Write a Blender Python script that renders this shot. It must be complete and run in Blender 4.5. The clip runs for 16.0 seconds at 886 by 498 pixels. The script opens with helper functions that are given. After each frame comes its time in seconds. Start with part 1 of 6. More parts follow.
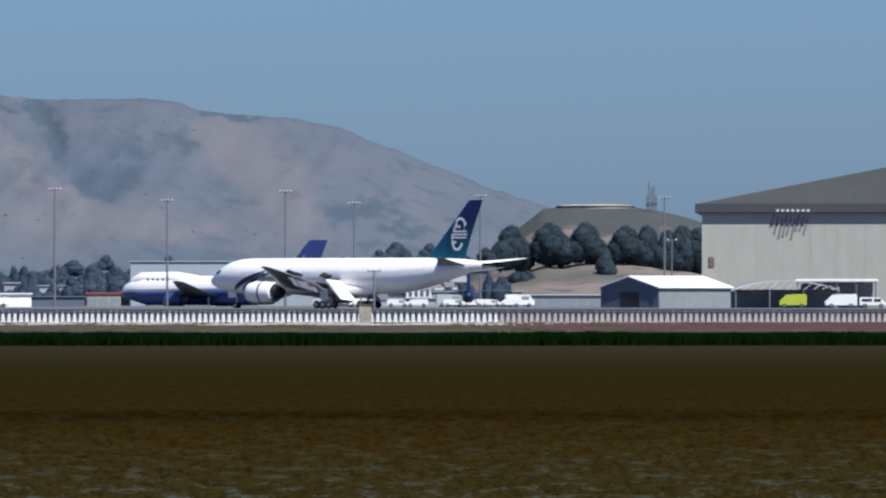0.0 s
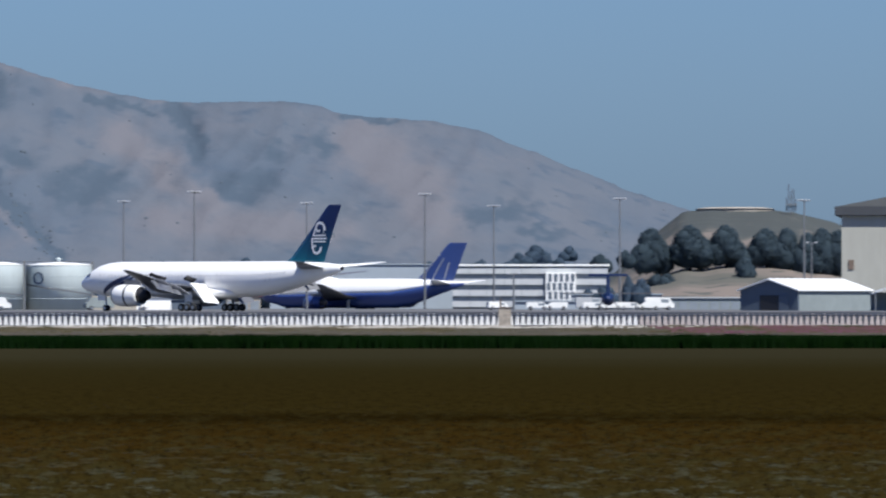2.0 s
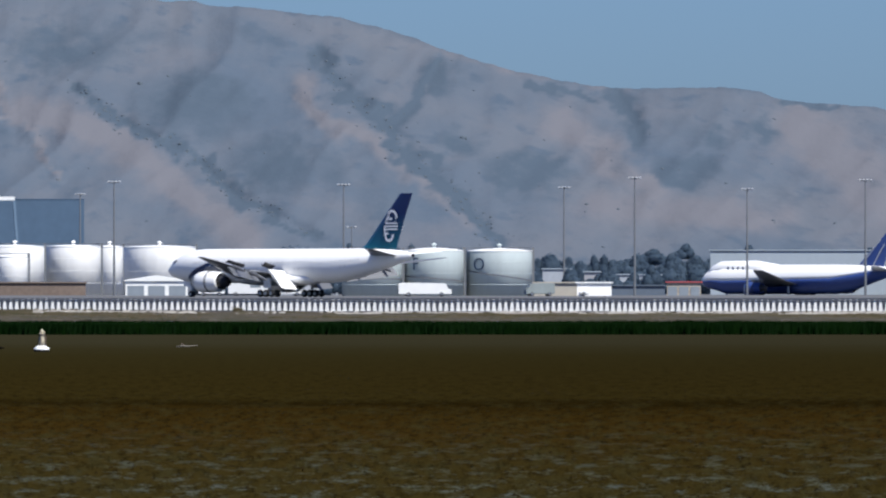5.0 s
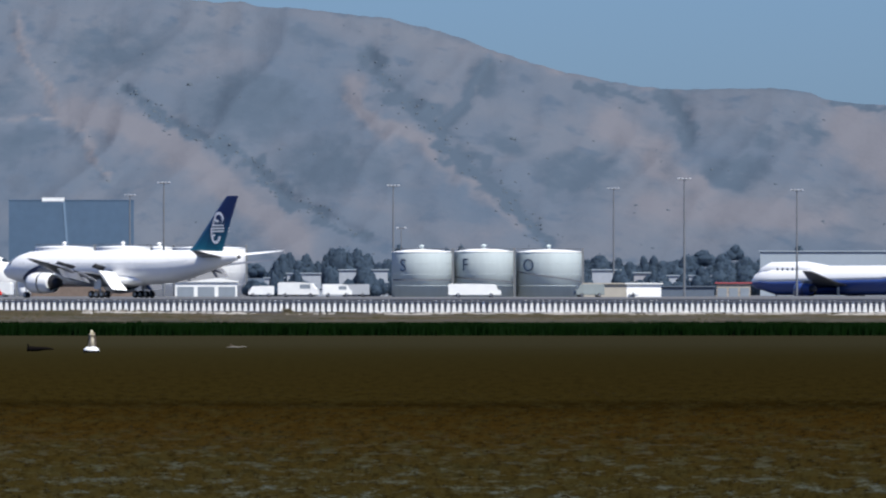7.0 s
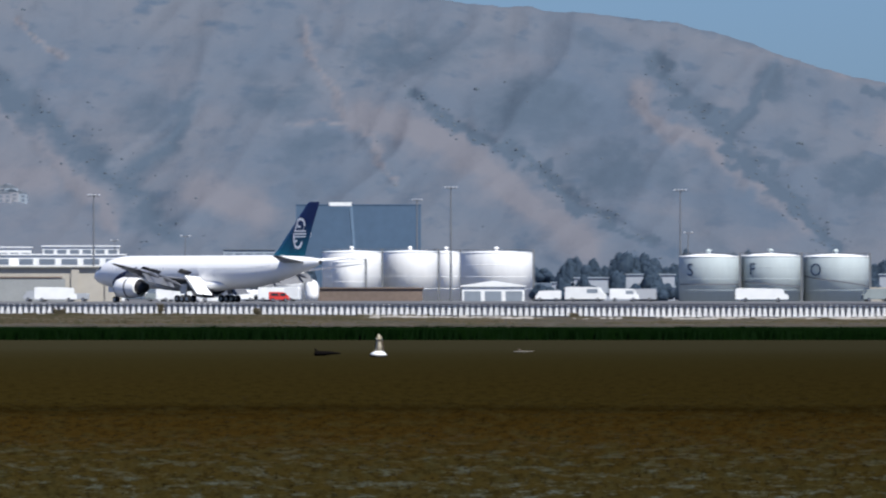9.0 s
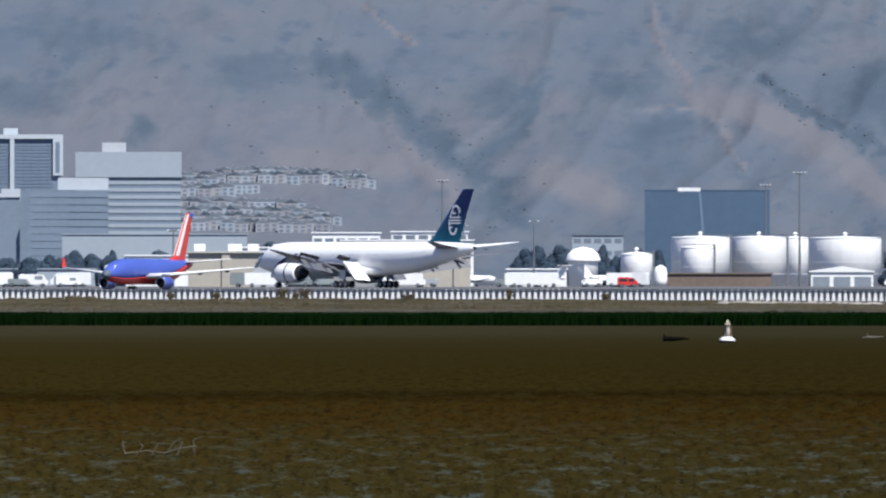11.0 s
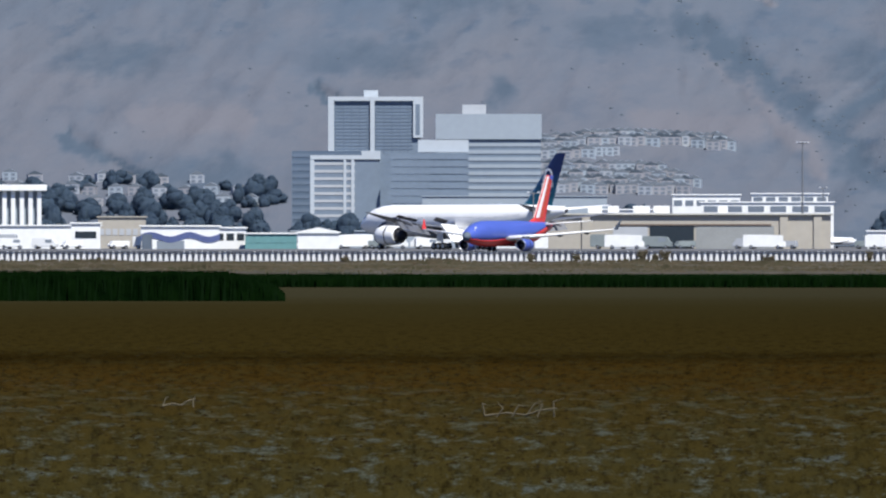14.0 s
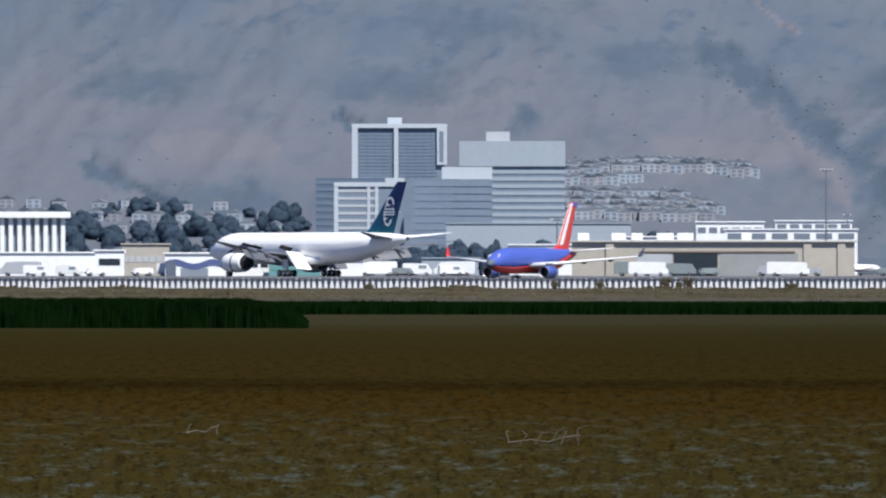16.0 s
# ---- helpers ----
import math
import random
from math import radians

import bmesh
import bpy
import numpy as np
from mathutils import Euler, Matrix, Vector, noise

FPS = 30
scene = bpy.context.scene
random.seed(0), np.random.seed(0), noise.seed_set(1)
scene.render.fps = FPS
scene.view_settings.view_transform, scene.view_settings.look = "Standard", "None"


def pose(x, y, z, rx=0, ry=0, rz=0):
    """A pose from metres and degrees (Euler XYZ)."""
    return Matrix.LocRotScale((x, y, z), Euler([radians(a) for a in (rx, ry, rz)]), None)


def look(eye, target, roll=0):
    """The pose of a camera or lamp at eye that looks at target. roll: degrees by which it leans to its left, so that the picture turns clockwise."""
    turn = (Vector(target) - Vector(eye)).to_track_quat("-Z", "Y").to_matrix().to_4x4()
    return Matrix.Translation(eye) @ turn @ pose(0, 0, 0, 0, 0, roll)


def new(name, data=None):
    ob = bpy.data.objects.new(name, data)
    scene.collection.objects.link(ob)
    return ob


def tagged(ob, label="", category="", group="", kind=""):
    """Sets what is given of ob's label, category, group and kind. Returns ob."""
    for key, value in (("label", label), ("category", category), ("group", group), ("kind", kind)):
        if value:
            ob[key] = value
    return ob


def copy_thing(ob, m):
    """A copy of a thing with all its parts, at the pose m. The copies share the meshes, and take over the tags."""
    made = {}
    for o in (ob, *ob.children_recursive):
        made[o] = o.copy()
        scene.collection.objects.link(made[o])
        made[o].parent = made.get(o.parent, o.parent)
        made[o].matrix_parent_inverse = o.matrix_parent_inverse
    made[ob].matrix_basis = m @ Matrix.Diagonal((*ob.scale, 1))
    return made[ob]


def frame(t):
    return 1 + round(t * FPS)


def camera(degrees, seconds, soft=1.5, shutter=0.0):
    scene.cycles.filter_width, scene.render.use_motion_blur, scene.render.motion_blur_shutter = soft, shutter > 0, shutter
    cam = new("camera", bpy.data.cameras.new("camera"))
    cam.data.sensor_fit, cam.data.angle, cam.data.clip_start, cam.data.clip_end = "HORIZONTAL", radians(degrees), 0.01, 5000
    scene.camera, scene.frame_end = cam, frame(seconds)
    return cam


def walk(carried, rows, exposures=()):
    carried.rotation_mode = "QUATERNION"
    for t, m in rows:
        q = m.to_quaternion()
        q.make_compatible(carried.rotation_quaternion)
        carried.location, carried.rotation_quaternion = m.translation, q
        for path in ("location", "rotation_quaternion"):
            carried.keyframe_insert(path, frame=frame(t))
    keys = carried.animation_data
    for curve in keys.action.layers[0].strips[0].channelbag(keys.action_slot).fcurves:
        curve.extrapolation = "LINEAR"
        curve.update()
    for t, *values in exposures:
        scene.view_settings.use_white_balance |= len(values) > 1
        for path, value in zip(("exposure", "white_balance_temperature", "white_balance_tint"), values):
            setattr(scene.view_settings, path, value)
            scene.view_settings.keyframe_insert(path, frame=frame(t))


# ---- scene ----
# A long lens on a tripod at the shore pans to the left after a landing airliner.
F = 17000.0            # focal length in picture widths of 1568
EYE = 4.2              # eye above the mud flat
MID = 1450.0           # bearing of the +y axis
LEVEL = 535.0
cam = camera(5.281, 16.0, soft=2.2, shutter=0.4)
PAN = [
    (0.0, 0, 0), (0.5, 51, 10), (1.0, 123, 11), (1.5, 181, 6), (2.0, 247, 5), (2.5, 452, 11), (3.0, 658, 0),
    (3.5, 839, -17), (4.0, 917, -24), (4.2, 955, -24), (5.2, 1030, -18), (6.3, 1082, -10), (6.5, 1104, -11), (7.0, 1114, -18), (7.5, 1163, -22),
    (8.0, 1297, -18), (8.5, 1480, -15), (9.0, 1622, -10), (9.5, 1749, -25), (10.0, 2032, -24), (10.2, 2112, -29),
    (11.2, 2255, -36), (12.3, 2366, -39), (12.5, 2383, -30), (13.0, 2594, -23), (13.5, 2743, -57), (14.0, 2876, -103),
    (14.5, 2856, -92), (15.0, 2870, -85), (15.5, 2876, -69), (16.0, 2918, -55),
]
walk(cam, [(t, pose(0, 0, EYE, 90 + math.degrees((LEVEL + dy - 441) / F), 0, math.degrees((pan - MID) / F))) for t, pan, dy in PAN])


def bearing(u):
    return (u + MID) / F


def spot(u, d, v=None, z=0.0):
    """A place at bearing u and distance d; v: rise above the eye level along that distance, or else height z."""
    a = bearing(u)
    return Vector((d * math.sin(a), d * math.cos(a), z if v is None else EYE + v * d / F))


# ---- world, sun, exposure ----
SUN_UP, SUN_SIDE = 56.0, 148.0     # height; turn clockwise from straight ahead
world = bpy.data.worlds.new("sky")
scene.world = world
world.use_nodes = True
wn = world.node_tree.nodes
sky = wn.new("ShaderNodeTexSky")
sky.sky_type = "NISHITA"
sky.sun_disc = False
sky.sun_elevation = radians(SUN_UP)
sky.sun_rotation = radians(SUN_SIDE)
sky.air_density, sky.dust_density, sky.ozone_density = 1.0, 0.6, 3.0
tint = wn.new("ShaderNodeMix")
tint.data_type, tint.blend_type = "RGBA", "MULTIPLY"
tint.inputs[0].default_value = 1.0
tint.inputs[7].default_value = (0.412, 0.622, 1.09, 1)
world.node_tree.links.new(sky.outputs[0], tint.inputs[6])
world.node_tree.links.new(tint.outputs[2], wn["Background"].inputs[0])
wn["Background"].inputs[1].default_value = 0.068
sun = new("sun", bpy.data.lights.new("sun", "SUN"))
sun.data.energy, sun.data.angle, sun.data.color = 5.0, radians(0.5), (0.99, 0.98, 0.945)
e, s = radians(SUN_UP), radians(SUN_SIDE)
sun.matrix_world = look((0, 0, 300), Vector((0, 0, 300)) - Vector((math.cos(e) * math.sin(s), math.cos(e) * math.cos(s), math.sin(e))))
scene.view_settings.exposure = 0.42


# ---- materials ----
TONE = 0.8             # from the noted colours to reflectance in full sun


def mat(name, base, rough=0.6, metal=0.0, vary=0.12, size=1.0, bump=0.0, streak=(1, 1, 1), spec=0.4):
    """A painted or natural surface: base colour broken at two scales, with relief."""
    m = bpy.data.materials.new(name)
    m.use_nodes = True
    n, ln = m.node_tree.nodes, m.node_tree.links.new
    b = n["Principled BSDF"]
    b.inputs["Roughness"].default_value, b.inputs["Metallic"].default_value = rough, metal
    b.inputs["Specular IOR Level"].default_value = spec
    co = n.new("ShaderNodeTexCoord")
    mp = n.new("ShaderNodeMapping")
    mp.inputs["Scale"].default_value = streak
    ln(co.outputs["Object"], mp.inputs[0])
    big, small = n.new("ShaderNodeTexNoise"), n.new("ShaderNodeTexNoise")
    big.inputs["Scale"].default_value, big.inputs["Detail"].default_value = 0.25 / size, 5
    small.inputs["Scale"].default_value, small.inputs["Detail"].default_value = 2.2 / size, 6
    for t in (big, small):
        ln(mp.outputs[0], t.inputs["Vector"])
    add = n.new("ShaderNodeMath")
    ln(big.outputs[0], add.inputs[0]), ln(small.outputs[0], add.inputs[1])
    ramp = n.new("ShaderNodeMapRange")
    ramp.inputs[1].default_value, ramp.inputs[2].default_value = 0.6, 1.4
    ramp.inputs[3].default_value, ramp.inputs[4].default_value = 1 - vary, 1 + vary
    ln(add.outputs[0], ramp.inputs[0])
    mul = n.new("ShaderNodeVectorMath")
    mul.operation = "SCALE"
    mul.inputs[0].default_value = [c * TONE for c in base]
    ln(ramp.outputs[0], mul.inputs["Scale"])
    ln(mul.outputs[0], b.inputs["Base Color"])
    if bump:
        bp = n.new("ShaderNodeBump")
        bp.inputs["Strength"].default_value, bp.inputs["Distance"].default_value = bump, 0.3 * size
        ln(small.outputs[0], bp.inputs["Height"])
        ln(bp.outputs[0], b.inputs["Normal"])
    return m


def two_tone(name, colors, scale, low, high, rough=0.85, streak=(1, 1, 1), bump=0.3, dist=1.0, detail=9, extra=None, spec=0.15):
    """Two natural colours mixed by noise, a third at a finer scale."""
    m = bpy.data.materials.new(name)
    m.use_nodes = True
    n, ln = m.node_tree.nodes, m.node_tree.links.new
    b = n["Principled BSDF"]
    b.inputs["Roughness"].default_value = rough
    b.inputs["Specular IOR Level"].default_value = spec
    co = n.new("ShaderNodeTexCoord")
    mp = n.new("ShaderNodeMapping")
    mp.inputs["Scale"].default_value = streak
    ln(co.outputs["Object"], mp.inputs[0])
    a = n.new("ShaderNodeTexNoise")
    a.inputs["Scale"].default_value, a.inputs["Detail"].default_value = scale, detail
    ln(mp.outputs[0], a.inputs["Vector"])
    r = n.new("ShaderNodeMapRange")
    r.inputs[1].default_value, r.inputs[2].default_value = low, high
    ln(a.outputs[0], r.inputs[0])
    mix = n.new("ShaderNodeMix")
    mix.data_type = "RGBA"
    mix.inputs[6].default_value, mix.inputs[7].default_value = [(*(c * TONE for c in col), 1) for col in colors[:2]]
    ln(r.outputs[0], mix.inputs[0])
    last = mix.outputs[2]
    if len(colors) > 2:
        c = n.new("ShaderNodeTexNoise")
        c.inputs["Scale"].default_value, c.inputs["Detail"].default_value = scale * (extra or 7), 5
        ln(mp.outputs[0], c.inputs["Vector"])
        r2 = n.new("ShaderNodeMapRange")
        r2.inputs[1].default_value, r2.inputs[2].default_value = 0.55, 0.7
        ln(c.outputs[0], r2.inputs[0])
        m2 = n.new("ShaderNodeMix")
        m2.data_type = "RGBA"
        ln(r2.outputs[0], m2.inputs[0]), ln(last, m2.inputs[6])
        m2.inputs[7].default_value = (*(c * TONE for c in colors[2]), 1)
        last = m2.outputs[2]
    ln(last, b.inputs["Base Color"])
    bp = n.new("ShaderNodeBump")
    bp.inputs["Strength"].default_value, bp.inputs["Distance"].default_value = bump, dist
    ln(a.outputs[0], bp.inputs["Height"])
    ln(bp.outputs[0], b.inputs["Normal"])
    return m


WHITE = mat("white_aircraft_paint", (1.06, 1.05, 1.03), 0.35, vary=0.03, size=3)
NAVY = mat("navy_paint", (0.012, 0.03, 0.10), 0.35, vary=0.06, size=2)
# Wing grey, darkened so the underside's shade is in the colour.
GREYWING = mat("shaded_grey_wing_paint", (0.15, 0.155, 0.17), 0.4, vary=0.08, size=2)
CHROME = mat("bare_metal", (0.55, 0.56, 0.58), 0.3, 0.8, vary=0.08)
DARK = mat("dark_metal", (0.03, 0.03, 0.035), 0.5, vary=0.15)
RUBBER = mat("tyre_rubber", (0.02, 0.02, 0.022), 0.8, vary=0.15)
GLASS = mat("dark_glazing", (0.03, 0.04, 0.05), 0.12, vary=0.1, spec=0.5)
# Royal blue paled, with the haze before the parked jet painted in.
BLUE7 = mat("hazed_royal_blue_paint", (0.045, 0.085, 0.27), 0.35, vary=0.06, size=2)
VIOLET = mat("bright_blue_paint", (0.085, 0.135, 0.50), 0.35, vary=0.05, size=2)
RED = mat("red_paint", (0.78, 0.055, 0.045), 0.4, vary=0.08)
ORANGE = mat("orange_paint", (0.62, 0.10, 0.045), 0.4, vary=0.08)
CONCRETE = mat("pale_concrete", (0.92, 0.91, 0.88), 0.85, vary=0.22, size=1.2, bump=0.3)
DIRTY = mat("weathered_concrete", (0.42, 0.37, 0.31), 0.9, vary=0.35, size=1.2, bump=0.4)
TARMAC = mat("apron_concrete", (0.13, 0.13, 0.13), 0.9, vary=0.15, size=6)
CREAM = mat("cream_cladding", (0.43, 0.425, 0.375), 0.7, vary=0.10, size=4, streak=(1, 1, 0.3))
TAN = mat("tan_cladding", (0.48, 0.44, 0.37), 0.7, vary=0.10, size=4)
ROOFGREY = mat("grey_metal_roof", (0.065, 0.07, 0.078), 0.55, vary=0.12, size=4)
WHITEROOF = mat("white_metal_roof", (0.98, 0.98, 0.97), 0.5, vary=0.08, size=3)
WALLWHITE = mat("white_rendered_wall", (0.96, 0.96, 0.93), 0.7, vary=0.10, size=4)
SHEDBLUE = mat("slate_blue_cladding", (0.120, 0.152, 0.195), 0.7, vary=0.12, size=3)
SHEDGREY = mat("pale_green_cladding", (0.27, 0.31, 0.31), 0.7, vary=0.12, size=3)
TANKGREEN = mat("pale_green_tank_paint", (0.60, 0.67, 0.66), 0.6, vary=0.08, size=3, streak=(1, 1, 0.25))
TANKWHITE = mat("white_tank_paint", (1.12, 1.10, 1.05), 0.6, vary=0.06, size=3, streak=(1, 1, 0.25))
STEEL = mat("galvanised_steel", (0.22, 0.23, 0.24), 0.5, 0.3, vary=0.1)
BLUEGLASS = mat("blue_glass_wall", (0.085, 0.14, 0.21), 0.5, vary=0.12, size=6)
# Glazing lightened and blued to paint in distance haze.
TOWERGLASS = mat("hazed_tower_glazing", (0.205, 0.260, 0.322), 0.45, vary=0.14, size=5)
BANDGREY = mat("pale_grey_panel", (0.50, 0.52, 0.54), 0.7, vary=0.07, size=5)
BARK = mat("bark", (0.022, 0.018, 0.014), 0.9, vary=0.3)
TEAL = mat("teal_glazing", (0.16, 0.34, 0.34), 0.4, vary=0.12, size=2)
BROWN = mat("brown_masonry", (0.20, 0.15, 0.12), 0.9, vary=0.25, size=2)
LETTER = mat("dark_blue_lettering", (0.04, 0.07, 0.13), 0.6, vary=0.1)
YELLOW = mat("yellow_paint", (0.50, 0.55, 0.06), 0.5, vary=0.08)
LAMPWHITE = mat("lamp_housing", (0.62, 0.64, 0.67), 0.4, vary=0.05)
REED = two_tone("cordgrass", ((0.0014, 0.0060, 0.0012), (0.0038, 0.0125, 0.0024)), 0.5, 0.4, 0.62, streak=(1, 1, 1), bump=0.2, spec=0.0)
SCRUB = two_tone("dry_scrub", ((0.055, 0.050, 0.026), (0.095, 0.073, 0.045), (0.03, 0.042, 0.014)), 0.6, 0.4, 0.6, extra=3)
# Slope colours greyed and blued: distance haze is in the base colour.
HILL = two_tone("hazed_dry_hillside", ((0.134, 0.151, 0.179), (0.099, 0.129, 0.169), (0.086, 0.116, 0.156)), 0.014, 0.34, 0.66, rough=1.0, streak=(1.0, 0.15, 1.3), bump=0.7, dist=10, extra=5, spec=0.0)
MOUND = two_tone("dry_mound", ((0.215, 0.180, 0.155), (0.125, 0.122, 0.105), (0.075, 0.085, 0.078)), 0.022, 0.42, 0.6, rough=1.0, bump=0.4, dist=4, extra=5)
# Pale blue-grey holds the haze over far walls and roofs.
PALETOWER = mat("hazed_tower_panel", (0.37, 0.425, 0.475), 0.7, vary=0.06, size=5)
# Grey that stands for shade in openings, lightened again for haze.
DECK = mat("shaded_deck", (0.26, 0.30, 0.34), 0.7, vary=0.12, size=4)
# House walls, roofs and windows drawn together in tone as painted haze.
HOUSEWALL = mat("hazed_house_wall", (0.40, 0.43, 0.47), 0.8, vary=0.15, size=3)
HOUSEPINK = mat("hazed_buff_house_wall", (0.36, 0.36, 0.38), 0.8, vary=0.15, size=3)
HOUSEROOF = mat("hazed_house_roof", (0.175, 0.202, 0.232), 0.8, vary=0.15, size=3)
HOUSEWIN = mat("hazed_house_window", (0.19, 0.225, 0.27), 0.4, vary=0.1)
# Scrub paled towards the slope's tone, with the same haze painted in.
SHRUB = two_tone("hazed_scrub", ((0.094, 0.118, 0.144), (0.106, 0.130, 0.156)), 0.5, 0.4, 0.6, bump=0.1, spec=0.0)


def leafy(name, colors, through_=0.5):
    """Leaves: matt, and lit through from behind."""
    m = two_tone(name, colors, 0.35, 0.4, 0.6, bump=0.0, spec=0.0)
    n, ln = m.node_tree.nodes, m.node_tree.links.new
    b, tr, mx = n["Principled BSDF"], n.new("ShaderNodeBsdfTranslucent"), n.new("ShaderNodeMixShader")
    src = b.inputs["Base Color"].links[0].from_socket
    ln(src, tr.inputs[0])
    mx.inputs[0].default_value = through_
    ln(b.outputs[0], mx.inputs[1]), ln(tr.outputs[0], mx.inputs[2]), ln(mx.outputs[0], n["Material Output"].inputs[0])
    return m


# Leaf colours paled and blued: distance haze is put into them.
LEAF = leafy("hazed_slope_leaves", ((0.088, 0.128, 0.160), (0.100, 0.142, 0.172)), 0.6)
LEAFFAR = leafy("haze_tinted_leaves", ((0.114, 0.168, 0.234), (0.130, 0.186, 0.250)), 0.6)
PINK = leafy("pink_ground_flowers", ((0.22, 0.10, 0.14), (0.14, 0.10, 0.07)))


def blade_tones(m, pale):
    """Each blade takes a tone of its own, a few of them dry and pale."""
    n, ln = m.node_tree.nodes, m.node_tree.links.new
    b = n["Principled BSDF"]
    src = b.inputs["Base Color"].links[0].from_socket
    geo, r, mx = n.new("ShaderNodeNewGeometry"), n.new("ShaderNodeMapRange"), n.new("ShaderNodeMix")
    r.inputs[1].default_value, r.inputs[2].default_value = 0.45, 1.0
    r.interpolation_type = "SMOOTHSTEP"
    ln(geo.outputs["Random Per Island"], r.inputs[0])
    mx.data_type = "RGBA"
    ln(r.outputs[0], mx.inputs[0]), ln(src, mx.inputs[6])
    mx.inputs[7].default_value = (*(c * TONE for c in pale), 1)
    ln(mx.outputs[2], b.inputs["Base Color"])


blade_tones(REED, (0.0050, 0.0140, 0.0042))
blade_tones(SCRUB, (0.090, 0.074, 0.046))


def ground_cover(m, layers, scale):
    """Cover over a slope's soil, with painted hillside light and shade: each layer follows its cover attribute, with
    ragged edges at two scales.
    """
    n, ln = m.node_tree.nodes, m.node_tree.links.new
    b = n["Principled BSDF"]
    co, mp = n.new("ShaderNodeTexCoord"), n.new("ShaderNodeMapping")
    mp.inputs["Scale"].default_value = (1, 0.15, 1.4)
    ln(co.outputs["Object"], mp.inputs[0])
    for name, color, low, wide in layers:
        src = b.inputs["Base Color"].links[0].from_socket
        at, tx, ad, r, mx = (n.new(k) for k in ("ShaderNodeAttribute", "ShaderNodeTexNoise", "ShaderNodeMath", "ShaderNodeMapRange", "ShaderNodeMix"))
        at.attribute_name = name
        tx.inputs["Scale"].default_value, tx.inputs["Detail"].default_value, tx.inputs["Roughness"].default_value = scale, 9, 0.72
        ln(mp.outputs[0], tx.inputs["Vector"])
        ln(at.outputs["Fac"], ad.inputs[0]), ln(tx.outputs[0], ad.inputs[1])
        r.inputs[1].default_value, r.inputs[2].default_value = low, low + wide
        ln(ad.outputs[0], r.inputs[0])
        mx.data_type = "RGBA"
        ln(r.outputs[0], mx.inputs[0]), ln(src, mx.inputs[6])
        mx.inputs[7].default_value = (*(c * TONE for c in color), 1)
        ln(mx.outputs[2], b.inputs["Base Color"])


# Hillside layers: grass with spur sunlight, scrub with gully shade, both painted as colour.
ground_cover(HILL, (("grass_and_spur_light", (0.160, 0.163, 0.184), 0.52, 0.80), ("scrub_and_shade", (0.081, 0.109, 0.143), 0.64, 0.52)), 0.075)
ground_cover(MOUND, (("scrub_and_shade", (0.074, 0.082, 0.078), 0.76, 0.30),), 0.09)


# ---- mesh helpers ----
def put(name, bm, material, smooth=False, recalc=True):
    if recalc:
        bmesh.ops.recalc_face_normals(bm, faces=bm.faces)
    me = bpy.data.meshes.new(name)
    for f in bm.faces:
        f.smooth = smooth
    bm.to_mesh(me)
    bm.free()
    for m in material if isinstance(material, (list, tuple)) else [material]:
        me.materials.append(m)
    return me


def bmesh_copy(me):
    bm = bmesh.new()
    bm.from_mesh(me)
    return bm


def part(name, bm, material, parent, label="", smooth=False, m=None):
    ob = new(name, put(name, bm, material, smooth) if isinstance(bm, bmesh.types.BMesh) else bm)
    ob.parent = parent
    if m is not None:
        ob.matrix_basis = m
    if label:
        ob["label"] = label
    return ob


def thing(name, label, category, m=None, group="", kind=""):
    ob = new(name)
    if m is not None:
        ob.matrix_basis = m
    return tagged(ob, label, category, group, kind)


def box(bm, x0, x1, y0, y1, z0, z1, bevel=0.0, mi=0):
    v = [bm.verts.new((x, y, z)) for x in (x0, x1) for y in (y0, y1) for z in (z0, z1)]
    fs = [bm.faces.new([v[i] for i in q]) for q in ((0, 1, 3, 2), (4, 6, 7, 5), (0, 4, 5, 1), (2, 3, 7, 6), (0, 2, 6, 4), (1, 5, 7, 3))]
    for f in fs:
        f.material_index = mi
    if bevel:
        bmesh.ops.bevel(bm, geom=list({ed for f in fs for ed in f.edges}), offset=bevel, segments=2, affect="EDGES")
    return bm


def boxes(*rows, bevel=0.0):
    bm = bmesh.new()
    for r in rows:
        box(bm, *r, bevel=bevel)
    return bm


def loft(rings, close=True, caps=True, bm=None):
    """Skin through rings of equal point count."""
    bm = bm or bmesh.new()
    vs = [[bm.verts.new(p) for p in r] for r in rings]
    n = len(rings[0])
    for a, b in zip(vs, vs[1:]):
        for i in range(n if close else n - 1):
            j = (i + 1) % n
            bm.faces.new((a[i], a[j], b[j], b[i]))
    if caps and close:
        bm.faces.new(vs[0])
        bm.faces.new(list(reversed(vs[-1])))
    return bm


def lathe(profile, n=24, axis="z", bm=None, caps=True):
    rings = []
    for r, h in profile:
        ring = []
        for i in range(n):
            a = 2 * math.pi * i / n
            c, s_ = r * math.cos(a), r * math.sin(a)
            ring.append((c, s_, h) if axis == "z" else (h, c, s_) if axis == "x" else (c, h, s_))
        rings.append(ring)
    return loft(rings, True, caps, bm)


def tube(bm, a, b, r0, r1=None, n=8):
    a, b = Vector(a), Vector(b)
    r1 = r0 if r1 is None else r1
    q = (b - a).to_track_quat("Z", "Y").to_matrix()
    rings = [[p + q @ Vector((r * math.cos(2 * math.pi * i / n), r * math.sin(2 * math.pi * i / n), 0)) for i in range(n)] for p, r in ((a, r0), (b, r1))]
    return loft(rings, True, True, bm)


